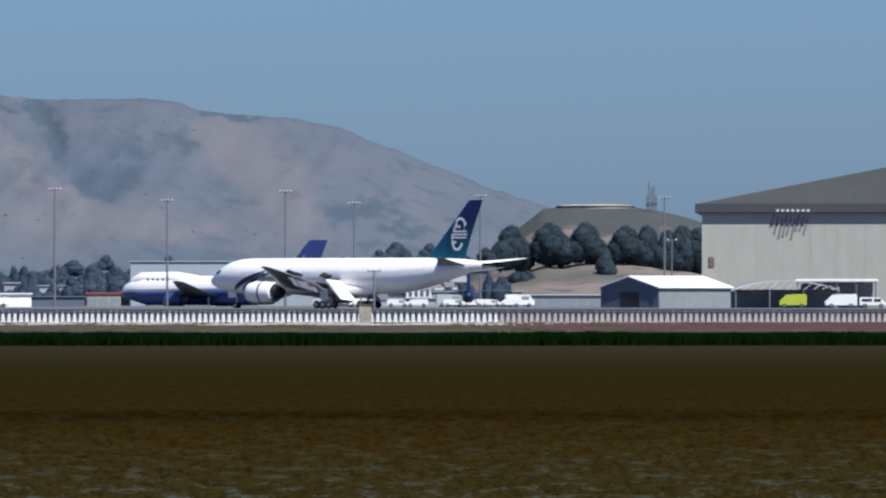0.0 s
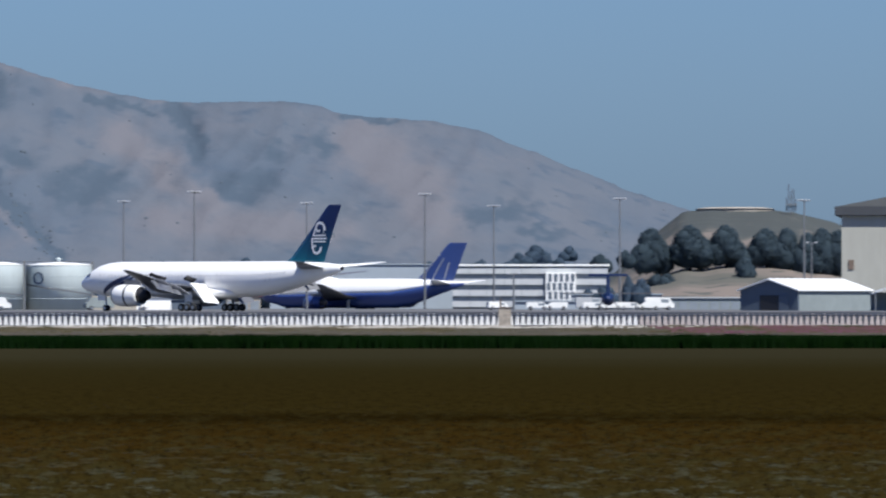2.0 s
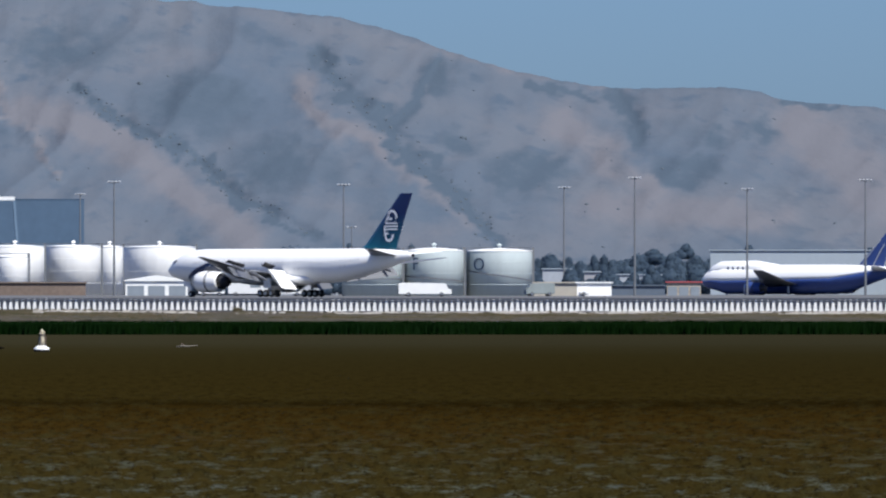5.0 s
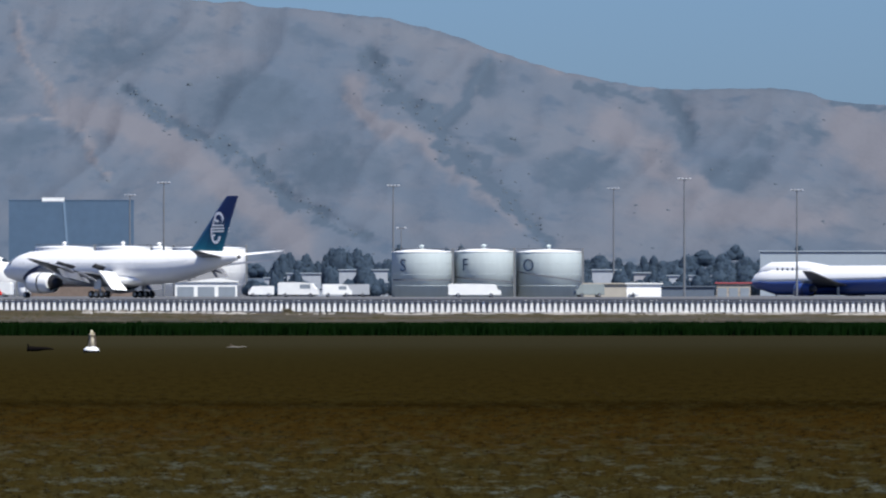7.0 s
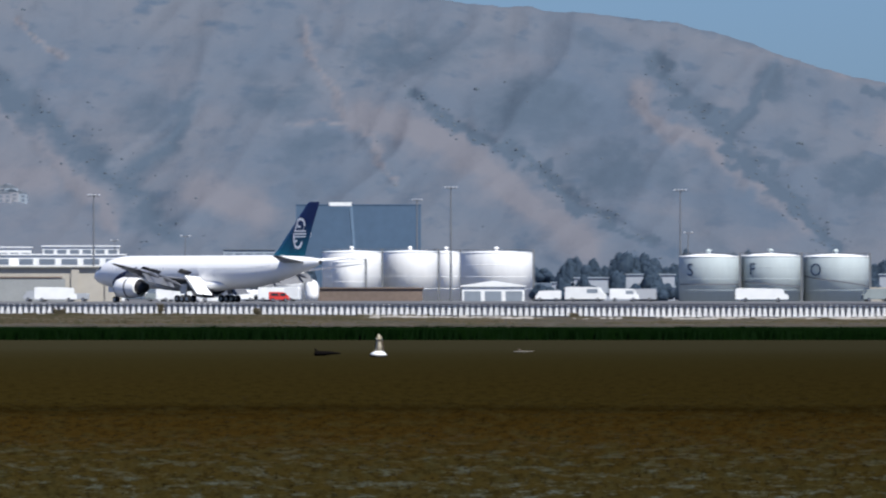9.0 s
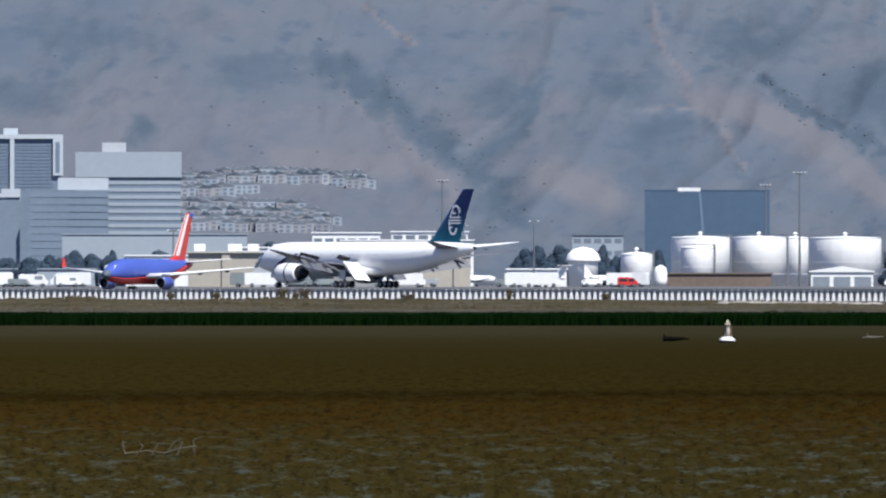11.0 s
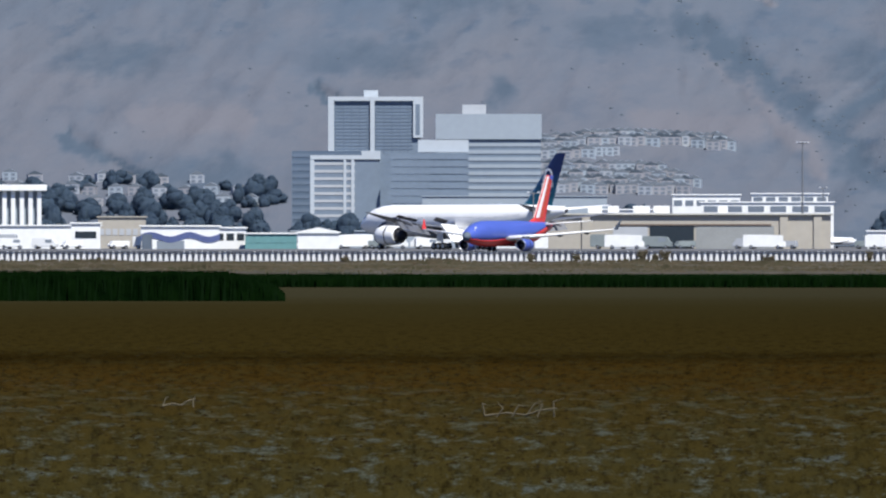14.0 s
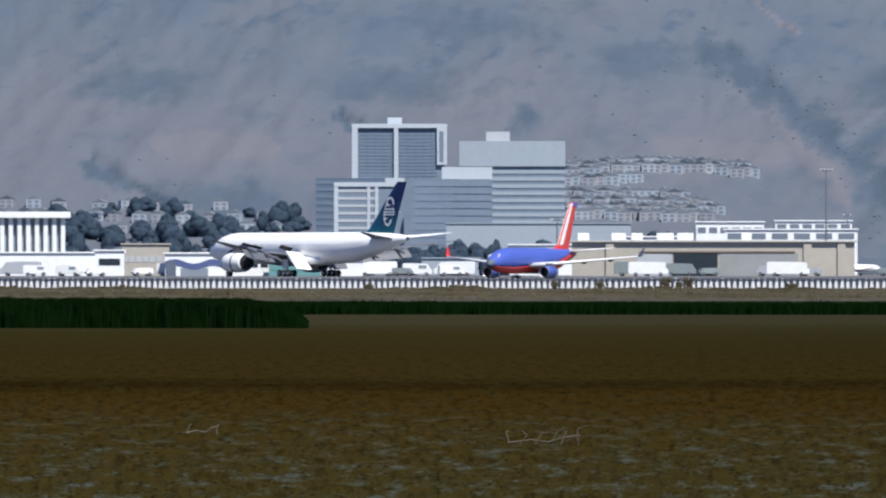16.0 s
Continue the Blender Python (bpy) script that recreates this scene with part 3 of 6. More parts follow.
def build_dyke_scrub():
    # dry weeds under the fence, thickest where the soil has banked up
    rnd = random.Random(8)
    verts, faces = [], []
    for _ in range(21000):
        y = 1290 + 156 * rnd.random() ** 0.7
        x = rnd.uniform(-0.145, 0.152) * y
        k = noise2(x * 0.06, y * 0.03) + 0.5 * noise2(x * 0.25, y * 0.06, 3)
        h = (0.16 + 0.55 * max(0, k)) * rnd.uniform(0.5, 1.3) * (0.75 + 0.5 * bank(x))
        z = dyke_height(x, y) - 0.12
        for _q in range(3):
            w, lean = rnd.uniform(0.08, 0.32), rnd.uniform(-0.3, 0.3)
            dx = rnd.uniform(-0.5, 0.5)
            b = len(verts)
            verts += [(x + dx - w, y, z), (x + dx + w, y, z), (x + dx + lean + 0.5 * w, y + 0.1, z + h), (x + dx + lean - 0.4 * w, y + 0.1, z + h * 0.9)]
            faces.append((b, b + 1, b + 2, b + 3))
    me = bpy.data.meshes.new("dyke_scrub")
    me.from_pydata(verts, [], faces)
    me.materials.append(SCRUB)
    tagged(new("dyke_scrub", me), "dry brown and olive weeds on the dyke slope", "weeds", kind="stuff")
    # pale broken stones along the fence's foot
    verts, faces = [], []
    for _ in range(2600):
        u, y = rnd.uniform(-1750, 420), rnd.uniform(1405, 1442)
        x = y * math.tan(bearing(u))
        if noise2(x * 0.09, 7, y * 0.05) < -0.02:
            continue
        z, r, h = dyke_height(x, y), rnd.uniform(0.15, 0.55), rnd.uniform(0.06, 0.24)
        b = len(verts)
        for q, zz, sh in ((1.0, -0.1, 0.0), (0.7, h, 0.1)):
            verts += [(x + q * r * c * rnd.uniform(0.7, 1.2) + sh, y + q * 0.4 * d_, z + zz * rnd.uniform(0.8, 1.2)) for c, d_ in ((-1, -1), (1, -1), (1, 1), (-1, 1))]
        faces += [(b, b + 1, b + 5, b + 4), (b + 1, b + 2, b + 6, b + 5), (b + 3, b, b + 4, b + 7), (b + 4, b + 5, b + 6, b + 7)]
    me = bpy.data.meshes.new("dyke_stones")
    me.from_pydata(verts, [], faces)
    me.materials.append(mat("pale_broken_stone", (0.40, 0.37, 0.33), 0.9, vary=0.4, size=0.5, bump=0.3))
    tagged(new("dyke_stones", me), "pale broken stones strewn along the fence foot", "rubble", kind="stuff")


build_dyke_scrub()


def build_dyke_bushes():
    """Single weeds that grow up against the posts."""
    for u, hgt, wide, seed in ((-2524, 2.0, 1.8, 1), (-2484, 2.1, 1.7, 2), (-2500, 1.3, 1.6, 3), (-2122, 1.9, 1.3, 4), (-2640, 1.2, 1.5, 5), (-2300, 1.0, 1.8, 6), (-1950, 1.1, 1.6, 7), (-2720, 1.3, 1.2, 8), (-1390, 0.8, 2.0, 9), (-3050, 0.9, 1.6, 10)):
        rnd = random.Random(seed)
        p = spot(u, 1445.5)
        z = dyke_height(p.x, p.y) - 0.1
        ob = thing("dyke_bush", "dry brown and olive bush grown against the fence", "bush", pose(p.x, p.y, z), "bushes at the fence")
        stem = bmesh.new()
        verts, faces = [], []
        for k in range(9):
            a, r = rnd.uniform(0, 6.28), rnd.uniform(0.1, 0.5) * wide
            tip = Vector((r * math.cos(a), 0.3 * r * math.sin(a), hgt * rnd.uniform(0.55, 1.0)))
            tube(stem, (0.2 * tip.x, 0.2 * tip.y, 0), tip, 0.035, 0.012, 5)
            for _ in range(42):
                c = tip * rnd.uniform(0.35, 1.0) + Vector((rnd.gauss(0, 0.16), rnd.gauss(0, 0.08), rnd.gauss(0, 0.14)))
                e_, f = rnd.uniform(0.05, 0.13), rnd.uniform(0.04, 0.11)
                t_ = rnd.uniform(-0.06, 0.06)
                b = len(verts)
                verts += [(c.x - e_, c.y, c.z), (c.x + t_, c.y - 0.04, c.z - f), (c.x + e_, c.y + 0.03, c.z + t_), (c.x - t_, c.y + 0.05, c.z + f)]
                faces.append((b, b + 1, b + 2, b + 3))
        part("stem", stem, BARK, ob)
        me = bpy.data.meshes.new("foliage")
        me.from_pydata(verts, [], faces)
        me.materials.append(SCRUB)
        part("foliage", me, None, ob)


build_dyke_bushes()


def build_flowers():
    rnd = random.Random(23)
    verts, faces = [], []
    for _ in range(5200):
        u, y = rnd.uniform(120, 900), rnd.uniform(1290, 1440)
        if noise2(u * 0.012, y * 0.02, 5) < -0.15 + (350 - u) * 0.0012:
            continue
        x = y * math.tan(bearing(u))
        z = dyke_height(x, y)
        r = rnd.uniform(0.15, 0.5)
        b = len(verts)
        verts += [(x - r, y, z - 0.1), (x + r, y, z - 0.1), (x + r * 0.6, y + 0.2, z + rnd.uniform(0.1, 0.32)), (x - r * 0.6, y + 0.2, z + rnd.uniform(0.1, 0.32))]
        faces.append((b, b + 1, b + 2, b + 3))
    me = bpy.data.meshes.new("dyke_flowers")
    me.from_pydata(verts, [], faces)
    me.materials.append(PINK)
    tagged(new("dyke_flowers", me), "dull pink flowering ground cover on the dyke", "flowers", kind="stuff")


build_flowers()


# ---- aircraft ----
def ring(x, zc, ry, rz, n=28):
    return [(x, ry * math.cos(2 * math.pi * i / n), zc + rz * math.sin(2 * math.pi * i / n)) for i in range(n)]


def foil(le, chord, thick, y, z, n=7):
    """A wing section at span y, from leading edge at le going aft (-x)."""
    pts = []
    for i in range(n):
        c = i / (n - 1)
        pts.append((le - chord * c, y, z + thick * chord * 0.62 * math.sin(math.pi * c ** 0.6) ** 0.9))
    for i in range(n - 2, 0, -1):
        c = i / (n - 1)
        pts.append((le - chord * c, y, z - thick * chord * 0.38 * math.sin(math.pi * c ** 0.6) ** 0.9))
    return pts


def wing(sections, bm=None):
    return loft([foil(*s_) for s_ in sections], True, True, bm)


def fin_mesh(sections, thick):
    """Upright fin; each section: height, leading x, trailing x."""
    rings = []
    for z, a, b in sections:
        c = a - b
        rings.append([(a, 0, z), (a - 0.15 * c, thick * c / 2, z), (a - 0.45 * c, thick * c / 1.9, z), (a - 0.8 * c, thick * c / 4, z), (b, 0, z),
                      (a - 0.8 * c, -thick * c / 4, z), (a - 0.45 * c, -thick * c / 1.9, z), (a - 0.15 * c, -thick * c / 2, z)])
    return loft(rings)


def wheel(parent, x, y, z, r, w, label=""):
    bm = lathe([(r * 0.55, -w / 2), (r * 0.9, -w / 2), (r, -w * 0.3), (r, w * 0.3), (r * 0.9, w / 2), (r * 0.55, w / 2)], 18, "y")
    t_ = part("wheel", bm, RUBBER, parent, label, True, pose(x, y, z))
    part("rim", lathe([(r * 0.52, -w / 2 - 0.02), (r * 0.52, w / 2 + 0.02)], 14, "y"), CHROME, t_)
    return t_


def engine(plane, x, y, z, r, length, cowl, label):
    """A turbofan: cowl open at both ends, lip, fan, core and cone."""
    bm = lathe([(r * 0.84, 0.06 * length), (r * 0.90, 0.0), (r * 0.99, -0.10 * length), (r * 1.0, -0.35 * length), (r * 0.93, -0.68 * length), (r * 0.84, -0.76 * length),
                (r * 0.80, -0.75 * length), (r * 0.80, -0.2 * length)], 26, "x", caps=False)
    e_ = part("engine", bm, cowl, plane, label, True, pose(x, y, z))
    part("intake_lip", lathe([(r * 0.80, -0.02 * length), (r * 0.86, 0.075 * length), (r * 0.93, 0.02 * length)], 26, "x", caps=False), CHROME, e_, "bright metal intake lip", True)
    part("fan", lathe([(r * 0.8, -0.14 * length), (0.05, -0.10 * length)], 26, "x"), DARK, e_, "dark fan disc", True)
    part("core", lathe([(r * 0.80, -0.45 * length), (r * 0.58, -0.78 * length), (r * 0.40, -0.98 * length)], 22, "x"), DARK, e_, "dark exhaust core", True)
    part("band", lathe([(r * 1.012, -0.36 * length), (r * 1.012, -0.41 * length)], 26, "x", caps=False), DARK, e_, "thin dark band round the cowl", True)
    part("pylon", boxes((-0.72 * length, -0.18 * length, -0.18, 0.18, r * 0.85, r * 1.42)), GREYWING, e_)
    return e_


def spiral(bm, cx, cz, r0, r1, a0, a1, w0, w1, y, n=26):
    """A flat curling band in the x-z plane."""
    va = []
    for i in range(n + 1):
        k = i / n
        a, r, w = a0 + (a1 - a0) * k, r0 + (r1 - r0) * k, w0 + (w1 - w0) * k
        c, s_ = math.cos(a), math.sin(a)
        va.append([bm.verts.new((cx + (r + q * w) * c, y, cz + (r + q * w) * s_)) for q in (-0.5, 0.5)])
    for p, q in zip(va, va[1:]):
        bm.faces.new((p[0], p[1], q[1], q[0]))


def fin_blue():
    m = mat("deep_blue_to_teal_paint", (0.01, 0.03, 0.10), 0.35, vary=0.05, size=2)
    n, ln = m.node_tree.nodes, m.node_tree.links.new
    co, sep, r = n.new("ShaderNodeTexCoord"), n.new("ShaderNodeSeparateXYZ"), n.new("ShaderNodeMapRange")
    ln(co.outputs["Object"], sep.inputs[0]), ln(sep.outputs[2], r.inputs[0])
    r.inputs[1].default_value, r.inputs[2].default_value = 8.5, 15.0
    mx = n.new("ShaderNodeMix")
    mx.data_type = "RGBA"
    mx.inputs[6].default_value, mx.inputs[7].default_value = (0.004, 0.10, 0.15, 1), (0.006, 0.018, 0.085, 1)
    ln(r.outputs[0], mx.inputs[0]), ln(mx.outputs[2], n["Principled BSDF"].inputs["Base Color"])
    return m


def swoosh(bm, pts, side, skin):
    """A narrow band lying on the fuselage side; pts: x, angle, width in angle."""
    va = []
    for x, a, w in pts:
        zc, ry, rz = skin(x)
        va.append([bm.verts.new((x, side * (ry + 0.07) * math.cos(q), zc + (rz + 0.07) * math.sin(q))) for q in (a - w / 2, a + w / 2)])
    for p, q in zip(va, va[1:]):
        bm.faces.new((p[0], p[1], q[1], q[0]))


def build_widebody():
    """The landing twin jet, 63 m long; nose to +x, wheels on z = 0, origin between the main gear."""
    plane = thing("airliner", "white twin-engine wide-body airliner with dark blue tail and lowered flaps", "airliner", pose(0, 0, FIELD))
    N = 31.9
    st = [(0, 4.75, 0.05, 0.05), (0.5, 4.8, 0.75, 0.75), (1.5, 4.95, 1.35, 1.35), (3, 5.2, 1.95, 1.95), (5, 5.42, 2.55, 2.6), (7.5, 5.55, 2.95, 3.0), (10, 5.6, 3.1, 3.1),
          (42, 5.6, 3.1, 3.1), (46, 5.75, 3.05, 2.95), (50, 6.1, 2.75, 2.6), (54, 6.55, 2.2, 2.1), (58, 7.0, 1.5, 1.5), (61, 7.3, 0.85, 0.95), (62.6, 7.42, 0.45, 0.62), (63.0, 7.42, 0.25, 0.4)]
    part("fuselage", loft([ring(N - s_, z, ry, rz) for s_, z, ry, rz in st]), WHITE, plane, "white fuselage", True)

    def skin(x):
        s_ = N - x
        return tuple(float(np.interp(s_, [q[0] for q in st], [q[j] for q in st])) for j in (1, 2, 3))

    part("belly_fairing", loft([ring(N - s_, 3.3, ry, rz, 20) for s_, ry, rz in ((18, 0.6, 0.3), (20, 2.6, 0.95), (24, 3.3, 1.25), (34, 3.4, 1.3), (38, 2.8, 1.0), (41, 0.6, 0.3))]), WHITE, plane, "", True)
    part("tail_exhaust", lathe([(0.36, -31.3), (0.30, -31.05)], 14, "x"), DARK, plane, "dark tail exhaust", m=pose(0, 0, 7.42))
    for side in (1, -1):
        bm = bmesh.new()
        for k, (back, w) in enumerate(((0.0, 0.20), (2.0, 0.15))):
            pts = [(N - 7.2 - back - (8.2 - 0.5 * back) * q, -0.95 + (1.22 - 0.05 * back) * q ** 0.62, w * (0.55 + 0.9 * math.sin(math.pi * min(1, q * 0.8 + 0.2)))) for q in np.linspace(0, 1, 14)]
            swoosh(bm, [(x, a, wd) for x, a, wd in pts], side, skin)
        part("nose_stripe", bm, NAVY, plane, "sweeping navy stripes behind the nose")
        bm = bmesh.new()
        swoosh(bm, [(N - 2.35, 0.62, 0.30), (N - 3.1, 0.62, 0.30), (N - 3.9, 0.56, 0.26)], side, skin)
        part("cockpit_window", bm, GLASS, plane)
        bm = bmesh.new()
        for k in range(58):
            x = N - 9.5 - k * 0.78
            if x < -20:
                break
            swoosh(bm, [(x, 0.2, 0.085), (x - 0.25, 0.2, 0.085)], side, skin)
        part("window_row", bm, mat("cabin_window", (0.45, 0.47, 0.5), 0.3), plane, "row of small cabin windows")
        bm = bmesh.new()
        for s_ in (7.2, 17.5, 36.0, 47.5):
            x = N - s_
            for dx in (0.0, 1.05):
                swoosh(bm, [(x - dx, 0.05, 0.55), (x - dx - 0.05, 0.05, 0.55)], side, skin)
        part("door_outline", bm, GREYWING, plane)
    # wings: root, kink, tip
    for sd in (1, -1):
        sec = [(N - 19.0, 14.6, 0.13, sd * 2.2, 3.75), (N - 22.2, 11.2, 0.12, sd * 6.0, 4.15), (N - 25.2, 7.6, 0.11, sd * 10.2, 4.6), (N - 30.8, 5.2, 0.10, sd * 18.0, 5.5), (N - 36.6, 3.1, 0.10, sd * 26.0, 6.5), (N - 39.8, 1.4, 0.09, sd * 30.6, 7.1)]
        if sd < 0:
            sec = sec[::-1]
        w = part("wing", wing(sec), GREYWING, plane, "grey swept wing with raised tip", True)
        # trailing flaps, drooped
        for name, y0, y1, x0, x1, z0, z1, ch in (("inboard_flap", 2.8, 6.4, N - 32.9, N - 32.7, 4.75, 5.0, 4.9), ("outboard_flap", 11.0, 20.6, N - 33.6, N - 36.9, 4.35, 5.5, 2.3)):
            rings = []
            for y, x, z in ((y0, x0, z0), (y1, x1, z1)):
                c, s_ = math.cos(radians(44)) * ch, math.sin(radians(44)) * ch
                rings.append([(x, sd * y, z), (x - c * 0.4, sd * y, z - s_ * 0.33), (x - c, sd * y, z - s_), (x - c * 0.5, sd * y, z - s_ * 0.62), (x + 0.1, sd * y, z - 0.35)])
            # Only the near inboard flap is white; grey paints the others' shade.
            part(name, loft(rings), WHITE if name == "inboard_flap" and sd > 0 else GREYWING, w, "trailing flap drooped for landing")
        for y0, y1, x, z, ch in ((4.2, 8.6, N - 31.2, 4.95, 1.5), (11.8, 15.2, N - 31.6, 5.25, 1.1), (15.5, 19.2, N - 33.4, 5.7, 1.0)):
            rings = [[(x - (y - y0) * 0.45, sd * y, z + (y - y0) * 0.14), (x - (y - y0) * 0.45 - ch * 0.7, sd * y, z + (y - y0) * 0.14 + ch * 0.42),
                      (x - (y - y0) * 0.45 - ch * 0.66, sd * y, z + (y - y0) * 0.14 + ch * 0.49), (x - (y - y0) * 0.45 + 0.08, sd * y, z + (y - y0) * 0.14 + 0.06)] for y in (y0, y1)]
            part("spoiler", loft(rings), DARK, w, "raised spoiler panel")
        for y, x, z, ln_ in ((9.6, N - 31.0, 3.9, 4.6), (13.2, N - 33.2, 4.5, 4.6), (18.4, N - 35.4, 5.4, 4.0)):
            part("flap_fairing", loft([ring(x - ln_ * q, z - 0.9 * q * q, 0.28 * f_, 0.42 * f_, 10) for q, f_ in ((0, 0.1), (0.2, 0.8), (0.55, 1), (0.85, 0.6), (1, 0.1))]), GREYWING, w, "", True, pose(0, sd * y, 0))
        engine(plane, N - 18.6, sd * 9.65, 2.75, 1.95, 7.2, WHITE, "large white turbofan under the wing")
        sec = [(N - 53.2, 6.6, 0.09, sd * 0.9, 7.45), (N - 58.8, 3.4, 0.09, sd * 7.0, 8.1), (N - 61.9, 1.9, 0.08, sd * 10.75, 8.55)]
        # Painted light: near half grey as shaded underside, far half white as lit top.
        part("stabilizer", wing(sec if sd > 0 else sec[::-1]), GREYWING if sd > 0 else WHITE, plane, "swept tailplane", True)
        # main gear: strut, door, six-wheel bogie
        g = part("main_gear", tube(tube(bmesh.new(), (0, 0, 1.0), (0.2, -sd * 0.7, 4.0), 0.24), (-1.6, 0, 0.72), (1.6, 0, 0.72), 0.2), CHROME, plane, "six-wheel main landing gear", m=pose(0, sd * 5.5, 0))
        part("gear_door", boxes((-0.9, 0.9, sd * 0.45, sd * 0.53, 1.6, 3.4)), WHITE, g)
        for x in (-1.45, 0, 1.45):
            for y in (-0.7, 0.7):
                wheel(g, x, y, 0.68, 0.68, 0.5)
    g = part("nose_gear", tube(bmesh.new(), (0, 0, 0.5), (0.25, 0, 3.4), 0.17), CHROME, plane, "twin-wheel nose gear", m=pose(25.9, 0, 0))
    part("gear_door", boxes((-0.2, 1.6, 0.5, 0.56, 1.9, 3.0)), WHITE, g)
    for y in (-0.32, 0.32):
        wheel(g, 0, y, 0.55, 0.55, 0.36)
    # fin with its emblem of two curls and three bars
    blue = fin_blue()
    f_ = part("fin", fin_mesh([(8.2, N - 49.4, N - 58.8), (9.6, N - 51.4, N - 59.3), (14.0, N - 55.6, N - 61.0), (18.3, N - 59.7, N - 62.9), (18.5, N - 60.1, N - 62.9)], 0.1), blue, plane, "dark blue fin fading to teal below")
    for sd in (1, -1):
        bm = bmesh.new()
        y = sd * 0.62
        cx = N - 57.7
        spiral(bm, cx - 0.55, 14.35, 0.32, 1.30, -2.2, 3.35, 0.34, 0.52, y)
        spiral(bm, cx + 0.25, 11.0, 0.28, 1.22, 8.1, 3.0, 0.34, 0.52, y)
        spiral(bm, cx + 2.0, 14.6, 3.7, 3.7, 3.02, 3.55, 0.1, 0.1, y, 4)
        for z, x0, x1 in ((13.15, 1.0, -2.1), (12.62, 1.3, -2.3), (12.1, 1.35, -2.1)):
            vs = [bm.verts.new((cx + x, y, z + q)) for x, q in ((x0, -0.13), (x1, -0.13), (x1, 0.13), (x0, 0.13))]
            bm.faces.new(vs)
        for v0, v1 in (((1.05, 13.0), (0.3, 14.9)), ((1.3, 12.6), (1.25, 10.9))):
            vs = [bm.verts.new((cx + a, y, b)) for a, b in (v0, v1, (v1[0] - 0.38, v1[1]), (v0[0] - 0.38, v0[1]))]
            bm.faces.new(vs)
        part("emblem", bm, WHITE, f_, "white curling emblem on the fin")
    return plane


def build_jumbo():
    """Parked four-engine jet with an upper deck; white above, royal blue below."""
    u, d = -392.0, 2600.0
    p = spot(u, d)
    # centre of the aircraft lies between nose and tail
    plane = thing("parked_jumbo_jet", "parked four-engine jumbo jet, white above and royal blue below", "airliner", pose(p.x, p.y, 1.5, 0, 0, 180 - 37 - math.degrees(bearing(u))))
    N = 34.0
    st = [(0, 5.2, 0.05, 0.05), (0.6, 5.3, 0.9, 1.0), (2, 5.6, 1.9, 2.1), (5, 5.9, 2.8, 3.0), (9, 5.8, 3.3, 4.0), (46, 5.8, 3.3, 4.0), (52, 6.3, 2.9, 3.4), (58, 7.2, 2.1, 2.4), (64, 7.9, 1.1, 1.3), (68.5, 8.4, 0.4, 0.5)]
    for name, lo, mtl in (("lower_fuselage", True, BLUE7), ("upper_fuselage", False, WHITE)):
        rings = []
        for s_, z, ry, rz in st:
            n = 16
            cut = float(np.interp(s_, [0, 10, 46, 68], [-0.1, -0.08, 0.08, 0.5]))
            a0, a1 = (math.pi - cut, 2 * math.pi + cut) if lo else (cut, math.pi - cut)
            rings.append([(N - s_, ry * math.cos(a0 + (a1 - a0) * i / n), z + rz * math.sin(a0 + (a1 - a0) * i / n)) for i in range(n + 1)])
        part(name, loft(rings, True), mtl, plane, "royal blue belly" if lo else "white upper fuselage", True)
    part("upper_deck", loft([ring(N - s_, z, ry, rz, 20) for s_, z, ry, rz in ((2.0, 7.2, 0.4, 0.4), (4, 7.9, 1.5, 1.6), (7, 8.5, 2.2, 2.3), (19, 8.6, 2.4, 2.35), (25, 8.1, 2.2, 2.0), (31, 7.4, 1.8, 1.6))]), WHITE, plane, "", True)
    for k in range(5):
        part("marking_bar", boxes((N - 11.0 - k * 1.7, N - 10.5 - k * 1.7, 2.26, 2.42, 8.4, 9.2)), LETTER, plane, "dark unreadable lettering bar")
    for sd in (1, -1):
        sec = [(N - 20, 15, 0.12, sd * 2.5, 4.4), (N - 29, 8.5, 0.11, sd * 12, 5.6), (N - 41, 3.4, 0.1, sd * 31, 8.2)]
        part("wing", wing(sec if sd > 0 else sec[::-1]), GREYWING, plane, "grey swept wing", True)
        for y, x, z in ((11.5, N - 24.5, 2.9), (20.5, N - 31.5, 3.9)):
            engine(plane, x, sd * y, z - 0.4, 1.55, 6.2, BLUE7, "royal blue engine")
        sec = [(N - 58, 7, 0.09, sd * 0.8, 8.2), (N - 65.5, 2.6, 0.09, sd * 11, 9.3)]
        part("stabilizer", wing(sec if sd > 0 else sec[::-1]), WHITE, plane, "", True)
        g = part("main_gear", tube(bmesh.new(), (0, 0, 0.6), (0, 0, 4), 0.3), CHROME, plane, m=pose(N - 33, sd * 4.5, 0))
        for x in (-0.8, 0.8):
            for y in (-0.6, 0.6):
                wheel(g, x, y, 0.62, 0.62, 0.45)
    part("nose_gear", tube(bmesh.new(), (25.5, 0, 0.0), (25.5, 0, 4), 0.3), CHROME, plane)
    f_ = part("fin", fin_mesh([(9.0, N - 52.5, N - 65.0), (19.2, N - 63.5, N - 69.6), (19.4, N - 64.0, N - 69.6)], 0.09), BLUE7, plane, "blue fin with pale curved strokes")
    for sd in (1, -1):
        bm = bmesh.new()
        for q in range(0, 5, 2):
            a = [(z, N - 52.5 - (z - 9) * 1.08 - (1.6 + 2.0 * q) * (1 - (z - 9) / 16) + 0.5 * math.sin((z - 9) * 0.3)) for z in np.linspace(9.4, 16.5 - q * 0.6, 8)]
